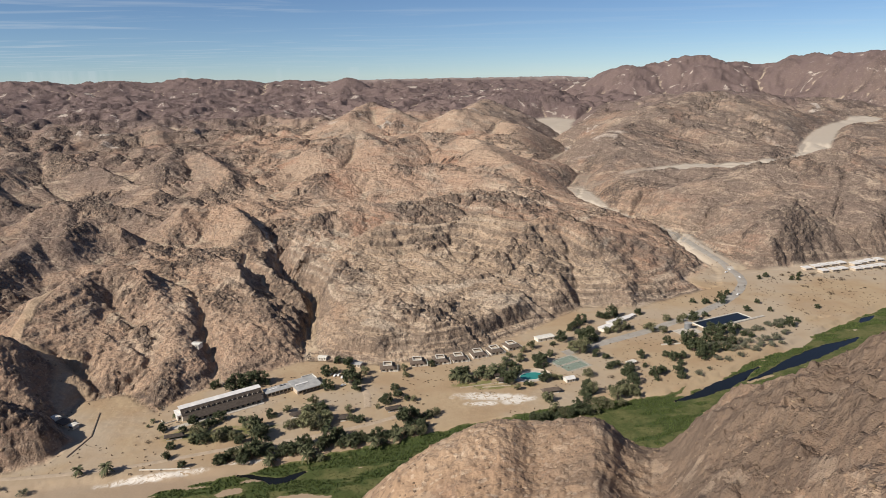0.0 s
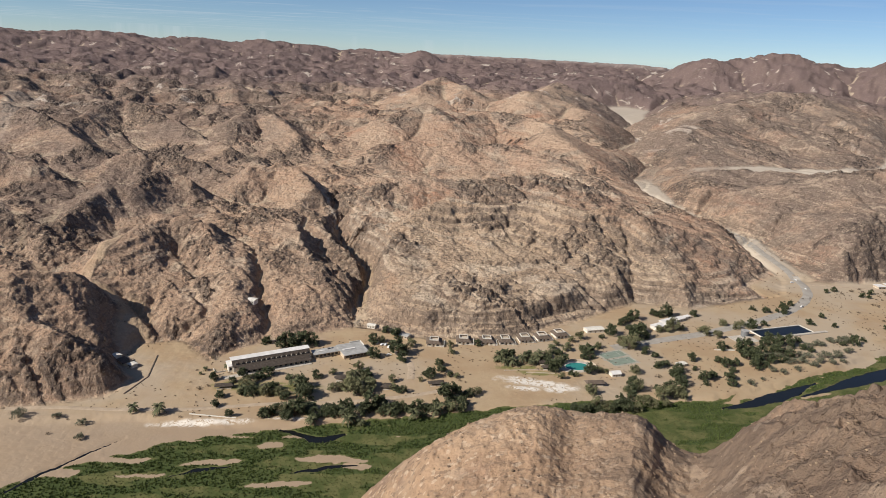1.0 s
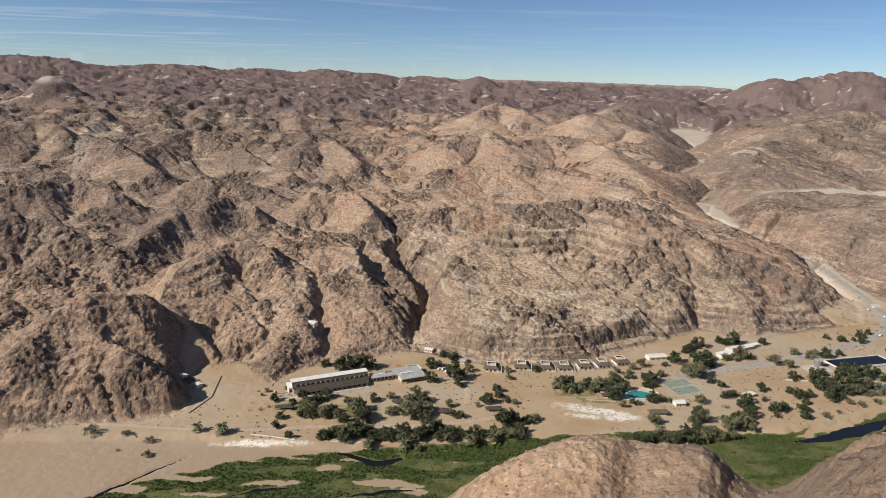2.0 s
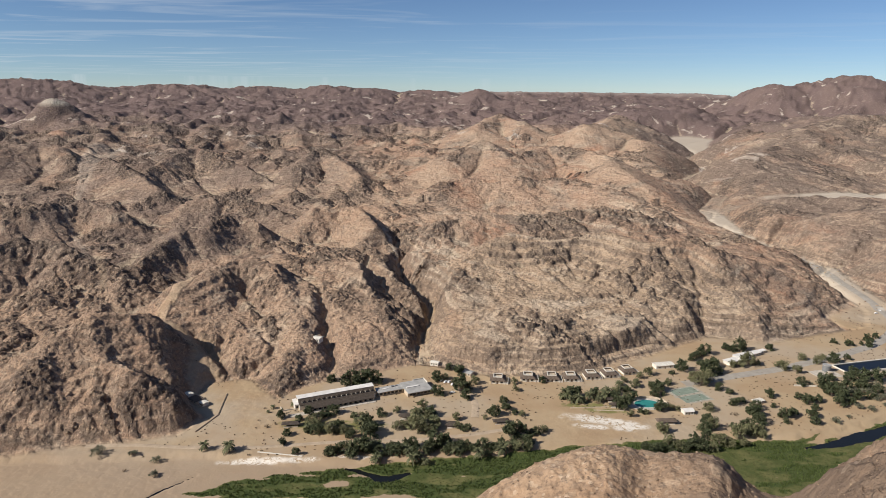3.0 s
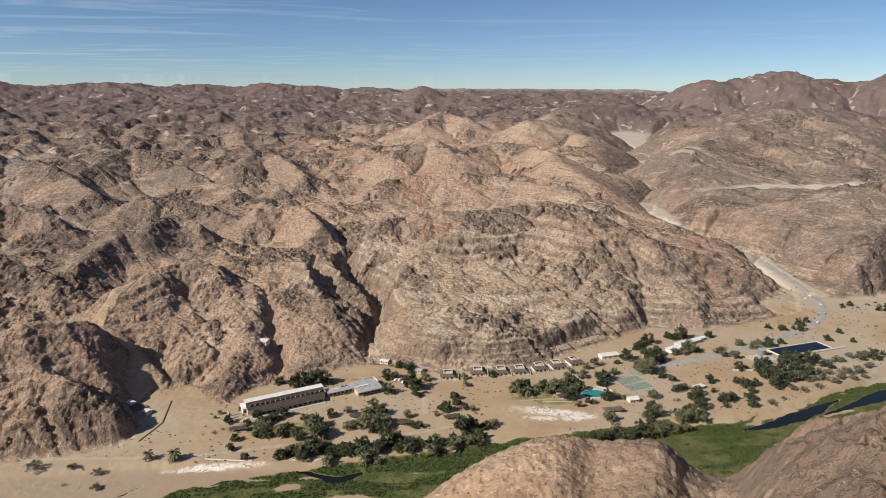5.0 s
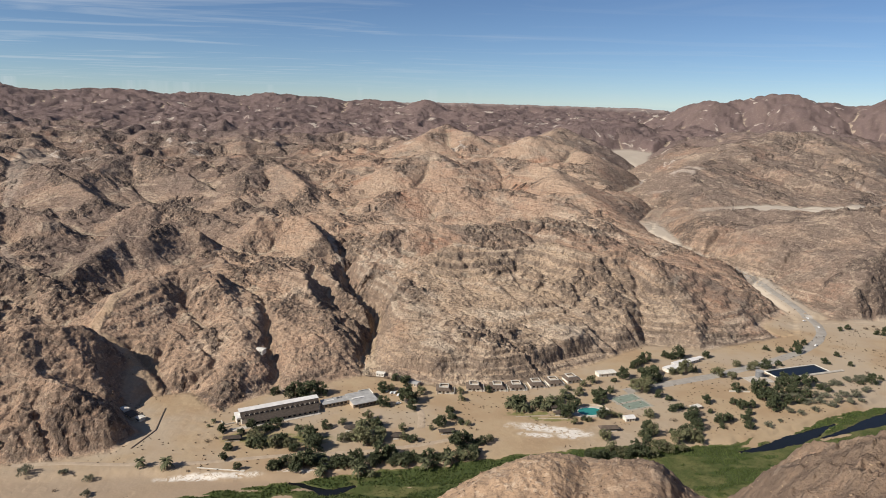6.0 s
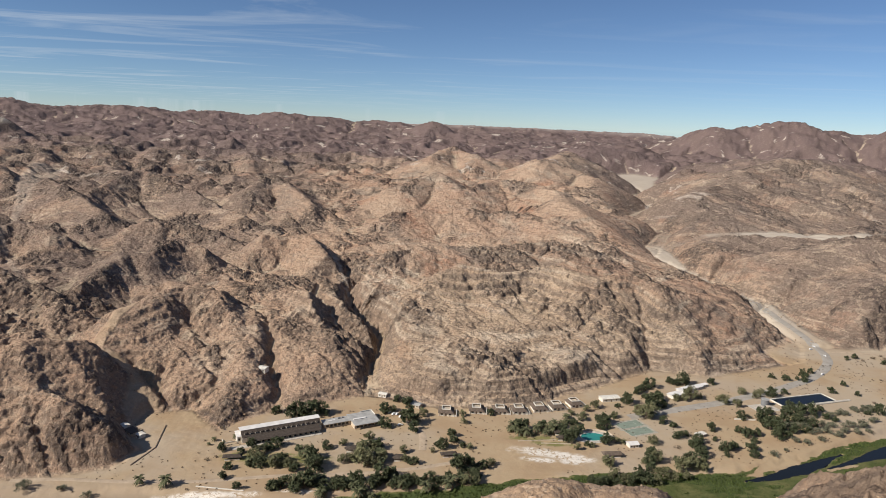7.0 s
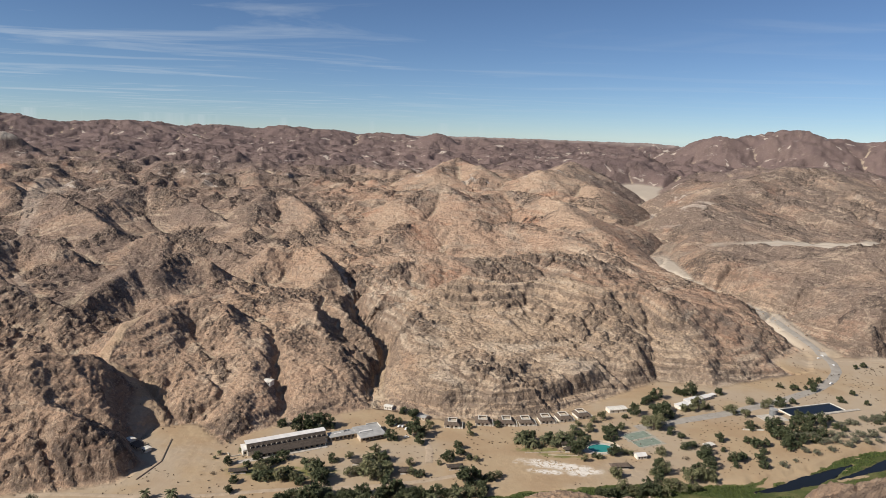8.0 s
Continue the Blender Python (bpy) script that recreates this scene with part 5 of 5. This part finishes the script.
def tufts(name, xs, ys, zs, high, wide, mats, label, category, blades, seed):
    """Upright blades in clumps, joined into one mesh."""
    rng = np.random.default_rng(seed)
    n = len(xs)
    verts, faces = [], []
    for b in range(blades):
        a = rng.uniform(0, math.pi, n)
        h, w = high * rng.uniform(0.6, 1.25, n), wide * rng.uniform(0.7, 1.3, n)
        ox, oy = rng.normal(0, 0.35, n) * wide, rng.normal(0, 0.35, n) * wide
        lx, ly = rng.normal(0, 0.22, n) * h, rng.normal(0, 0.22, n) * h
        ca, sa = np.cos(a) * w / 2, np.sin(a) * w / 2
        for k, (s, t) in enumerate(((-1, 0), (1, 0), (0.45, 1), (-0.45, 1))):
            verts.append(np.stack([xs + ox + s * ca + t * lx, ys + oy + s * sa + t * ly, zs - 0.1 + t * h], -1))
    co = np.stack(verts, 1).reshape(-1, 3)  # plant by plant
    me = bpy.data.meshes.new(name)
    k = n * blades
    me.vertices.add(4 * k)
    me.vertices.foreach_set("co", co.astype(np.float32).ravel())
    me.loops.add(4 * k)
    me.loops.foreach_set("vertex_index", np.arange(4 * k, dtype=np.int32))
    me.polygons.add(k)
    me.polygons.foreach_set("loop_start", np.arange(0, 4 * k, 4, dtype=np.int32))
    me.materials.append(mats)
    me.update(calc_edges=True)
    me.validate()
    return tagged(new(name, me), label, category, kind="stuff")


def river_plants():
    rng = np.random.default_rng(12)
    x, y = rng.uniform(-330, 640, 170000), rng.uniform(310, 640, 170000)
    some = np.nonzero(~behind(x, y, GREEN))
    x, y = x[some], y[some]
    some = np.nonzero(river_masks(x, y)[0] > 0.45)
    x, y = x[some], y[some]
    z, foot, sand, green, bed, wash, patch, over = ground_height(x, y)
    ok = (over < 0.3) & (green > 0.45)
    reed = ok & (green > 0.86)
    sedge = ok & (green <= 0.86) & (rng.random(len(x)) < 0.4)
    tufts("reeds", x[reed], y[reed], z[reed], 0.7 + 0.7 * rng.random(reed.sum()) ** 2, 0.6, M["reed"], "dense green reeds in the river bed", "reeds", 4, 3)
    tufts("sedge", x[sedge], y[sedge], z[sedge], 0.35 + 0.3 * rng.random(sedge.sum()), 0.7, M["straw"], "low yellow-green sedge in the river bed", "grass", 2, 4)


river_plants()


def scattered_scrub():
    """Small dry tufts and stones strewn over the valley floor."""
    rng = np.random.default_rng(21)
    x, y = rng.uniform(-280, 720, 9000), rng.uniform(400, 760, 9000)
    z, foot, sand, green, bed, wash, patch, over = ground_height(x, y)
    ok = (foot < -2) & (bed < -1) & (over < 0.2) & (fbm(x, y, 60, 3, 66) > 0.02 + 0.2 * (rng.random(len(x)) - 0.5))
    tufts("dry_scrub", x[ok], y[ok], z[ok], rng.uniform(0.2, 0.7, ok.sum()), 0.9, M["dry"], "small dry tufts scattered on the sand", "scrub", 5, 5)


scattered_scrub()


def boulders(name, x, y, z, size, label, seed):
    """Broken stones, joined into one mesh: squat lumps with flat faces."""
    rng = np.random.default_rng(seed)
    t = np.array([[0, 0, 1], [1, 0, 0.3], [0.31, 0.95, 0.2], [-0.81, 0.59, 0.35], [-0.81, -0.59, 0.15], [0.31, -0.95, 0.3], [0.7, 0.4, -0.5], [-0.5, 0.6, -0.5], [-0.2, -0.8, -0.5]])
    f = np.array([[0, 1, 2], [0, 2, 3], [0, 3, 4], [0, 4, 5], [0, 5, 1], [1, 6, 2], [2, 6, 7], [2, 7, 3], [3, 7, 4], [4, 7, 8], [4, 8, 5], [5, 8, 1], [1, 8, 6]])
    n = len(x)
    v = t[None] * (1 + rng.uniform(-0.3, 0.3, (n, 9, 3))) * size[:, None, None] * rng.uniform(0.6, 1.2, (n, 1, 3))
    a = rng.uniform(0, 6.3, n)
    c, s = np.cos(a)[:, None], np.sin(a)[:, None]
    co = np.stack([v[..., 0] * c - v[..., 1] * s + x[:, None], v[..., 0] * s + v[..., 1] * c + y[:, None], v[..., 2] * 0.75 + z[:, None]], -1)
    idx = (f[None] + 9 * np.arange(n)[:, None, None]).reshape(-1)
    me = bpy.data.meshes.new(name)
    me.vertices.add(9 * n)
    me.vertices.foreach_set("co", co.astype(np.float32).ravel())
    me.loops.add(len(idx))
    me.loops.foreach_set("vertex_index", idx.astype(np.int32))
    me.polygons.add(13 * n)
    me.polygons.foreach_set("loop_start", np.arange(0, 39 * n, 3, dtype=np.int32))
    me.materials.append(M["boulder"])
    me.update(calc_edges=True)
    me.validate()
    return tagged(new(name, me), label, "stones", kind="stuff")


def boulder_material():
    m, nt, b = material("broken_rock")
    g = nt.nodes.new("ShaderNodeNewGeometry")
    col = blend(nt, g.outputs["Random Per Island"], (0.15, 0.105, 0.075), (0.42, 0.31, 0.21))
    col = blend(nt, ranged(nt, noise_tex(nt, 0.7, 5, 0.65), 0.45, 0.65, 0, 0.7), col, (0.11, 0.085, 0.068))
    nt.links.new(col, b.inputs["Base Color"])
    bump(nt, b, noise_tex(nt, 0.25, 4, 0.6), 0.05)
    return m


M["boulder"] = boulder_material()


def strewn_stones():
    rng = np.random.default_rng(33)
    # on the spur below the viewpoint
    r, a = rng.uniform(110, 290, 9000), np.radians(rng.uniform(-8, 52, 9000))
    x, y = r * np.sin(a), r * np.cos(a)
    z, foot, sand, green, bed, wash, patch, over = ground_height(x, y)
    ok = (over > 0.3) & (fbm(x, y, 30, 3, 67) > -0.25 + 0.5 * (rng.random(len(x)) - 0.5))
    boulders("spur_stones", x[ok], y[ok], z[ok], 0.12 + 0.5 * rng.random(ok.sum()) ** 4, "broken stones strewn on the near spur", 6)
    # on the hillsides over the valley
    x, y = rng.uniform(-420, 560, 16000), rng.uniform(440, 1000, 16000)
    z, foot, sand, green, bed, wash, patch, over = ground_height(x, y)
    ok = (foot > 4) & (patch + 0.3 * sand > 0.35 * rng.random(len(x)) + 0.1)
    boulders("hill_boulders", x[ok], y[ok], z[ok], 0.4 + 1.6 * rng.random(ok.sum()) ** 4, "dark boulders on the rocky slopes", 7)


strewn_stones()


# ---- plants ----
def leaves(bm, rng, centre, spread, count, size):
    """A clump of small leaf blades scattered in an ellipsoid."""
    for _ in range(count):
        d = Vector((rng.gauss(0, 1), rng.gauss(0, 1), rng.gauss(0, 1))).normalized() * rng.random() ** 0.4
        p = Vector(centre) + Vector((d.x * spread[0], d.y * spread[1], d.z * spread[2]))
        e = Euler((rng.uniform(-0.9, 0.9), rng.uniform(-0.9, 0.9), rng.uniform(0, 6.3))).to_matrix()
        s = size * rng.uniform(0.6, 1.4)
        bm.faces.new([bm.verts.new(p + e @ Vector(c)) for c in ((-s, -0.45 * s, 0), (s * 0.2, -0.6 * s, 0.15 * s), (s, 0.3 * s, 0), (-0.3 * s, 0.6 * s, 0.12 * s))])


def limb(bm, a, b, ra, rb, sides=6):
    axis = (Vector(b) - Vector(a))
    q = axis.to_track_quat("Z", "Y").to_matrix()
    rows = [[bm.verts.new(Vector(p) + q @ Vector((r * math.cos(2 * math.pi * i / sides), r * math.sin(2 * math.pi * i / sides), 0))) for i in range(sides)] for p, r in ((a, ra), (b, rb))]
    for i in range(sides):
        j = (i + 1) % sides
        bm.faces.new((rows[0][i], rows[0][j], rows[1][j], rows[1][i]))


def tree_model(kind, seed):
    """Trees and bushes one metre wide, to be scaled. Gives the trunk and crown meshes."""
    rng = random.Random(seed)
    wood, crown = bmesh.new(), bmesh.new()
    high = {"dark": 0.44, "olive": 0.44, "grey": 0.15, "bush": 0.12}[kind]
    if kind in ("dark", "olive"):
        limb(wood, (0, 0, -0.1), (0.02, 0.01, 0.2), 0.035, 0.026)
    n = {"dark": 34, "olive": 32, "grey": 24, "bush": 12}[kind]
    lean = (rng.uniform(-0.08, 0.08), rng.uniform(-0.08, 0.08))
    lobes = [(rng.uniform(0, 6.3), rng.uniform(0.75, 1.15)) for _ in range(3)]
    for k in range(n):
        a = rng.uniform(0, 2 * math.pi)
        rad = 0.37 * math.sqrt(rng.random()) * (1 + 0.22 * math.sin(2 * a + lobes[0][0]) + 0.14 * math.sin(3 * a + lobes[1][0]))
        dome = math.sqrt(max(0.0, 1 - (rad / 0.52) ** 2))
        z = high * (0.16 + 1.3 * dome * rng.uniform(0.05, 1.0)) if kind in ("dark", "olive") else high * (0.5 + 1.8 * dome * rng.uniform(0.2, 1.0))
        c = (rad * math.cos(a) + lean[0] * z * 2, rad * math.sin(a) + lean[1] * z * 2, z)
        s = rng.uniform(0.10, 0.16)
        leaves(crown, rng, c, (s, s, s * 0.72), 30 if kind != "bush" else 20, 0.046 if kind == "dark" else 0.040 if kind == "olive" else 0.032)
        if kind in ("dark", "olive") and k % 3 == 0:
            limb(wood, (0.02, 0.01, 0.14), (c[0] * 0.8, c[1] * 0.8, c[2] * 0.9), 0.014, 0.005, 5)
        elif kind in ("grey", "bush") and k % 3 == 0:
            limb(wood, (0, 0, -0.05), (c[0] * 0.8, c[1] * 0.8, c[2] * 0.9), 0.012, 0.004, 4)
    return wood, crown


def palm_model(seed):
    """A date palm with a crown one metre wide."""
    rng = random.Random(seed)
    wood, crown = bmesh.new(), bmesh.new()
    tall = rng.uniform(0.32, 0.5)
    top = Vector((rng.uniform(-0.05, 0.05), rng.uniform(-0.05, 0.05), tall))
    for i in range(5):
        limb(wood, (top.x * i / 5, top.y * i / 5, tall * i / 5 - 0.06 * (i == 0)), (top.x * (i + 1) / 5, top.y * (i + 1) / 5, tall * (i + 1) / 5), 0.045 - 0.003 * i, 0.040 - 0.003 * i, 7)
    for k in range(34):
        a, lift = k * 2.39996, rng.uniform(-0.35, 1.15)
        out, length = Vector((math.cos(a), math.sin(a), 0)), rng.uniform(0.42, 0.56)
        side = Vector((-math.sin(a), math.cos(a), 0))
        pts = []
        for i in range(6):
            u = i / 5
            pts.append(top + out * (length * u * math.cos(lift * (1 - 0.6 * u))) + Vector((0, 0, length * (math.sin(lift) * u - 0.55 * u * u))))
        for i in range(5):
            w0, w1 = 0.085 * math.sin(math.pi * (0.12 + 0.16 * i)), 0.085 * math.sin(math.pi * (0.12 + 0.16 * (i + 1)))
            for sgn in (-1, 1):
                drop = Vector((0, 0, -0.03))
                crown.faces.new([crown.verts.new(p) for p in (pts[i], pts[i + 1], pts[i + 1] + side * sgn * w1 * 0.8 + out * 0.03 + drop, pts[i] + side * sgn * w0 + out * 0.05 + drop)])
    return wood, crown


def as_mesh(name, bm, mat):
    me = bpy.data.meshes.new(name)
    bm.to_mesh(me)
    bm.free()
    me.materials.append(mat)
    return me


LEAF = {"dark": "dark", "olive": "olive", "grey": "grey", "bush": "dry", "palm": "palm"}
WORDS = {
    "dark": ("tree", "dark green broad-crowned tree on dry sandy ground", "tree", "valley trees"),
    "olive": ("tree", "olive green feathery tree on dry sandy ground", "tree", "valley trees"),
    "palm": ("palm_tree", "date palm with a spreading crown of arched fronds", "palm tree", "date palms"),
    "grey": ("shrub", "low grey-green shrub near the river bed", "shrub", "river shrubs"),
    "bush": ("shrub", "small dry brown desert bush on sand", "shrub", "desert bushes"),
}
MODELS = {}
for kind in LEAF:
    MODELS[kind] = []
    for v in range(4):
        wood, crown = palm_model(50 + v) if kind == "palm" else tree_model(kind, 10 * len(MODELS) + v)
        MODELS[kind].append((as_mesh("trunk", wood, M["palm_bark" if kind == "palm" else "bark"]), as_mesh("crown", crown, M[LEAF[kind]])))
PLANT_RNG = random.Random(5)


def grove(kind, spots):
    """Plants at places (x, y, width of the crown)."""
    name, label, category, group = WORDS[kind]
    for x, y, width in spots:
        trunk, crown = MODELS[kind][PLANT_RNG.randrange(4)]
        root = new(name)
        root.empty_display_size = 0.3
        s = width * PLANT_RNG.uniform(1.05, 1.25)
        root.matrix_basis = pose(x, y, ground_at(x, y), 0, 0, PLANT_RNG.uniform(0, 360)) @ Matrix.Diagonal((s, s, s * PLANT_RNG.uniform(1.0, 1.4), 1))
        tagged(root, label, category, group)
        for n, me in (("trunk" if kind not in ("grey", "bush") else "stems", trunk), ("crown", crown)):
            new(n, me).parent = root


grove("dark", [(-84, 540, 13.7), (-72, 542, 15.7), (-63, 545, 11.8), (-101, 548, 9.9)])  # behind lodge
grove("dark", [(-129, 479, 7.2), (-114, 475, 6.3), (-107, 481, 9.9), (-96, 456, 9.5), (-81, 463, 8.7), (-89, 487, 10.8), (-72, 480, 6.2), (-60, 469, 10.4), (-70, 450, 7.2), (-56, 453, 13.5), (-12, 485, 9.8), (-118, 438, 5.9), (-118, 452, 7.3), (-105, 425, 5.3), (-52, 484, 6.2), (-96, 483, 6.3)])  # garden
grove("olive", [(-87, 455, 10.3), (-39, 490, 7.6), (-28, 464, 10.3), (-20, 459, 15.3), (-19, 498, 9.1), (-9, 465, 9.4), (7, 479, 7.9), (9, 465, 7.3), (-82, 457, 6.9), (-66, 480, 6.2), (-32, 464, 7.7), (-13, 456, 9.3), (-25, 481, 8.8)])  # garden olive
grove("dark", [(-79, 427, 8.1), (-66, 423, 8.9), (-58, 429, 13.8), (-40, 427, 8.9), (-14, 427, 8.1), (-5, 438, 13.9), (10, 428, 6.9), (16, 436, 5.7), (24, 434, 9.0), (35, 434, 7.4), (40, 442, 5.8), (48, 451, 13.5), (55, 456, 11.9), (66, 456, 7.7), (-34, 427, 9.7), (-22, 425, 8.0), (-47, 425, 8.9), (-11, 433, 9.0), (2, 430, 8.1), (30, 428, 5.7), (58, 447, 6.7)])  # riverside
grove("palm", [(-48, 418, 7.2), (-31, 430, 8.1), (-23, 418, 7.9), (6, 429, 6.5), (23, 426, 8.1), (38, 430, 6.9), (-26, 427, 7.3), (-104, 461, 6.1), (-69, 471, 4.8), (-20, 422, 6.4), (-50, 419, 5.6), (-124, 499, 3.3), (-139, 494, 3.7), (-141, 487, 2.8), (-14, 418, 5.5)])  # riverside palm
grove("dark", [(-9, 552, 9.9), (2, 576, 7.2), (11, 567, 13.1), (13, 528, 15.2), (16, 516, 9.3), (-8, 522, 11.3), (15, 462, 7.7), (8, 545, 6.8)])  # parking
grove("dark", [(47, 507, 7.8), (48, 496, 7.3), (38, 486, 8.9), (84, 549, 6.4), (54, 489, 4.5), (35, 490, 5.4)])  # plain trees
grove("olive", [(25, 544, 8.8), (-2, 554, 6.9), (59, 545, 6.4), (59, 531, 6.7), (30, 480, 4.0), (59, 487, 5.4), (19, 532, 8.6), (73, 461, 6.0)])  # plain olive
grove("bush", [(26, 498, 2.3), (25, 492, 2.2), (36, 514, 2.8), (59, 523, 1.9), (68, 523, 1.9), (76, 520, 1.9), (82, 518, 1.9), (29, 504, 1.8), (32, 494, 2.3), (44, 515, 1.9), (61, 481, 3.1), (66, 479, 2.7), (28, 486, 1.8), (31, 490, 1.8), (71, 492, 2.3), (66, 495, 1.8)])  # plain bushes
grove("palm", [(99, 517, 8.5), (108, 510, 7.5), (118, 515, 8.1), (131, 516, 8.6), (150, 544, 7.0), (125, 511, 6.6), (102, 510, 6.6), (113, 511, 5.7), (192, 546, 5.1), (185, 542, 4.6), (178, 546, 4.6), (167, 551, 4.6)])  # pool palm
grove("dark", [(107, 520, 11.5), (124, 521, 11.5), (138, 517, 8.6), (144, 500, 12.2), (142, 510, 10.5), (154, 516, 9.7), (155, 493, 6.1), (172, 498, 10.4), (181, 535, 12.1), (204, 570, 4.8), (215, 578, 13.0), (183, 526, 4.5), (103, 526, 7.7), (177, 540, 7.1), (154, 532, 7.9)])  # pool dark
grove("olive", [(159, 492, 5.1), (181, 500, 6.2), (186, 498, 5.3), (145, 487, 5.5), (182, 567, 9.5), (162, 540, 8.5), (227, 551, 13.7), (210, 499, 9.7), (194, 547, 6.2), (156, 551, 6.1), (172, 560, 6.2)])  # pool olive
grove("dark", [(143, 440, 7.3), (150, 436, 10.2), (181, 445, 13.2), (193, 454, 9.9), (202, 480, 8.9), (156, 440, 7.8), (184, 441, 9.6), (161, 436, 8.6), (173, 440, 7.8)])  # east bank
grove("olive", [(162, 446, 10.5), (169, 442, 8.3), (200, 449, 12.6), (216, 454, 11.9), (227, 459, 10.2), (206, 446, 9.0), (235, 457, 7.4), (193, 441, 7.9), (218, 448, 8.2)])  # east bank olive
grove("dark", [(250, 617, 12.7), (240, 609, 6.8), (276, 628, 9.5), (283, 627, 8.9), (289, 626, 13.1), (320, 631, 8.5), (249, 588, 11.2), (236, 569, 16.2), (237, 590, 7.8), (247, 571, 8.2), (234, 538, 7.8), (240, 529, 6.2), (234, 603, 9.0)])  # bath house
grove("olive", [(221, 545, 14.6), (266, 587, 8.4), (282, 592, 12.6), (291, 593, 8.0), (311, 581, 10.3), (320, 575, 8.6), (339, 606, 7.8), (349, 597, 7.8), (274, 588, 9.1), (216, 553, 9.4), (359, 607, 7.3), (308, 588, 6.9)])  # bath olive
grove("dark", [(366, 600, 12.1), (384, 608, 6.8), (395, 651, 7.2), (407, 645, 8.5), (434, 658, 8.7), (426, 643, 8.6), (447, 667, 6.2), (236, 509, 9.0), (243, 514, 7.6), (271, 524, 7.8), (266, 506, 4.6), (242, 490, 12.7), (242, 478, 10.6), (267, 487, 10.9), (263, 479, 4.4), (310, 549, 8.3), (294, 520, 7.9), (298, 514, 9.4), (288, 488, 9.6), (308, 516, 6.9), (298, 503, 7.2), (250, 502, 9.0), (285, 478, 7.0), (275, 492, 7.5)])  # east plain
grove("dark", [(327, 545, 12.2), (325, 527, 13.0), (330, 522, 11.9), (343, 539, 11.2), (357, 556, 11.5), (322, 510, 10.1), (367, 569, 10.6), (371, 560, 10.5), (381, 559, 11.7), (359, 540, 11.3), (344, 522, 9.9), (367, 534, 10.2), (391, 552, 7.6), (396, 546, 6.4), (336, 541, 8.9), (333, 513, 7.5), (395, 567, 7.8), (356, 524, 8.3)])  # thicket
grove("grey", [(302, 480, 9.1), (334, 505, 8.0), (362, 522, 10.6), (373, 523, 10.7), (380, 517, 10.7), (402, 535, 11.1), (414, 536, 11.2), (433, 548, 10.3), (400, 524, 8.6), (386, 535, 8.6), (359, 508, 8.2), (343, 502, 7.5), (391, 526, 9.1), (413, 526, 7.0), (317, 489, 5.2), (379, 537, 8.0)])  # thicket grey
grove("dark", [(436, 614, 7.1), (461, 632, 6.0), (459, 607, 5.2), (450, 564, 10.6), (466, 573, 5.7), (513, 604, 6.1), (519, 713, 6.0), (532, 718, 6.8), (573, 711, 7.7), (555, 700, 6.0), (561, 697, 5.3), (420, 646, 4.6), (440, 611, 3.2), (438, 562, 5.5)])  # far plain
grove("bush", [(536, 709, 5.3), (529, 708, 3.0), (555, 718, 6.9), (570, 726, 5.4), (583, 712, 3.9), (514, 649, 4.2), (552, 669, 5.9), (463, 588, 4.5), (490, 591, 4.6), (228, 491, 5.8), (266, 477, 3.9), (418, 526, 4.1), (493, 622, 2.0), (500, 646, 2.1), (512, 631, 2.1), (480, 600, 2.6)])  # far bushes
grove("bush", [(567, 715, 6.2), (587, 728, 3.1), (578, 704, 3.8), (593, 711, 8.6), (583, 688, 7.6), (606, 695, 6.2), (611, 684, 8.5), (630, 696, 4.7), (628, 712, 4.8), (560, 640, 8.7), (549, 674, 5.2), (688, 712, 9.1), (613, 651, 4.5), (588, 644, 3.7), (649, 677, 4.7), (567, 692, 3.0), (525, 624, 5.6)])  # camp bushes
grove("grey", [(-243, 423, 9.8), (-218, 424, 7.0), (-200, 418, 7.3), (-194, 399, 7.0)])  # west flat
grove("palm", [(-171, 430, 6.8), (-153, 428, 8.4)])  # west palm
grove("bush", [(-217, 406, 3.8), (-211, 422, 2.6), (-136, 464, 4.9), (-131, 468, 4.0), (-138, 424, 2.9), (-138, 515, 5.7), (-142, 518, 3.9), (-145, 494, 2.8), (-120, 490, 2.7), (-178, 453, 2.2), (-144, 462, 2.2), (-136, 454, 2.2), (-118, 463, 2.6), (-150, 453, 1.8), (-134, 494, 1.9), (-145, 474, 2.3)])  # west bushes


def fill(kinds, count, x0, x1, y0, y1, slope, small, big):
    """More plants of the same thickets, between the single trees; slope: how the strip climbs to the east."""
    for _ in range(count):
        x = PLANT_RNG.uniform(x0, x1)
        y = PLANT_RNG.uniform(y0, y1) + slope * (x - x0)
        grove(PLANT_RNG.choice(kinds), [(x, y, PLANT_RNG.uniform(small, big))])


fill(("dark", "olive", "olive", "palm"), 34, -108, 4, 452, 482, 0.08, 4, 9)
fill(("dark", "dark", "olive", "palm"), 40, -84, 62, 425, 434, 0.06, 5, 9)
fill(("dark", "olive", "olive"), 12, 150, 262, 456, 466, 0.06, 5, 10)
fill(("olive", "palm", "dark"), 14, 96, 180, 512, 528, 0.1, 4, 8)
fill(("dark", "olive", "grey"), 8, 305, 390, 528, 552, 0.3, 4, 9)
fill(("grey",), 26, 330, 450, 520, 532, 0.42, 5, 10)
fill(("bush",), 60, 380, 640, 600, 690, 0.15, 1.2, 3)
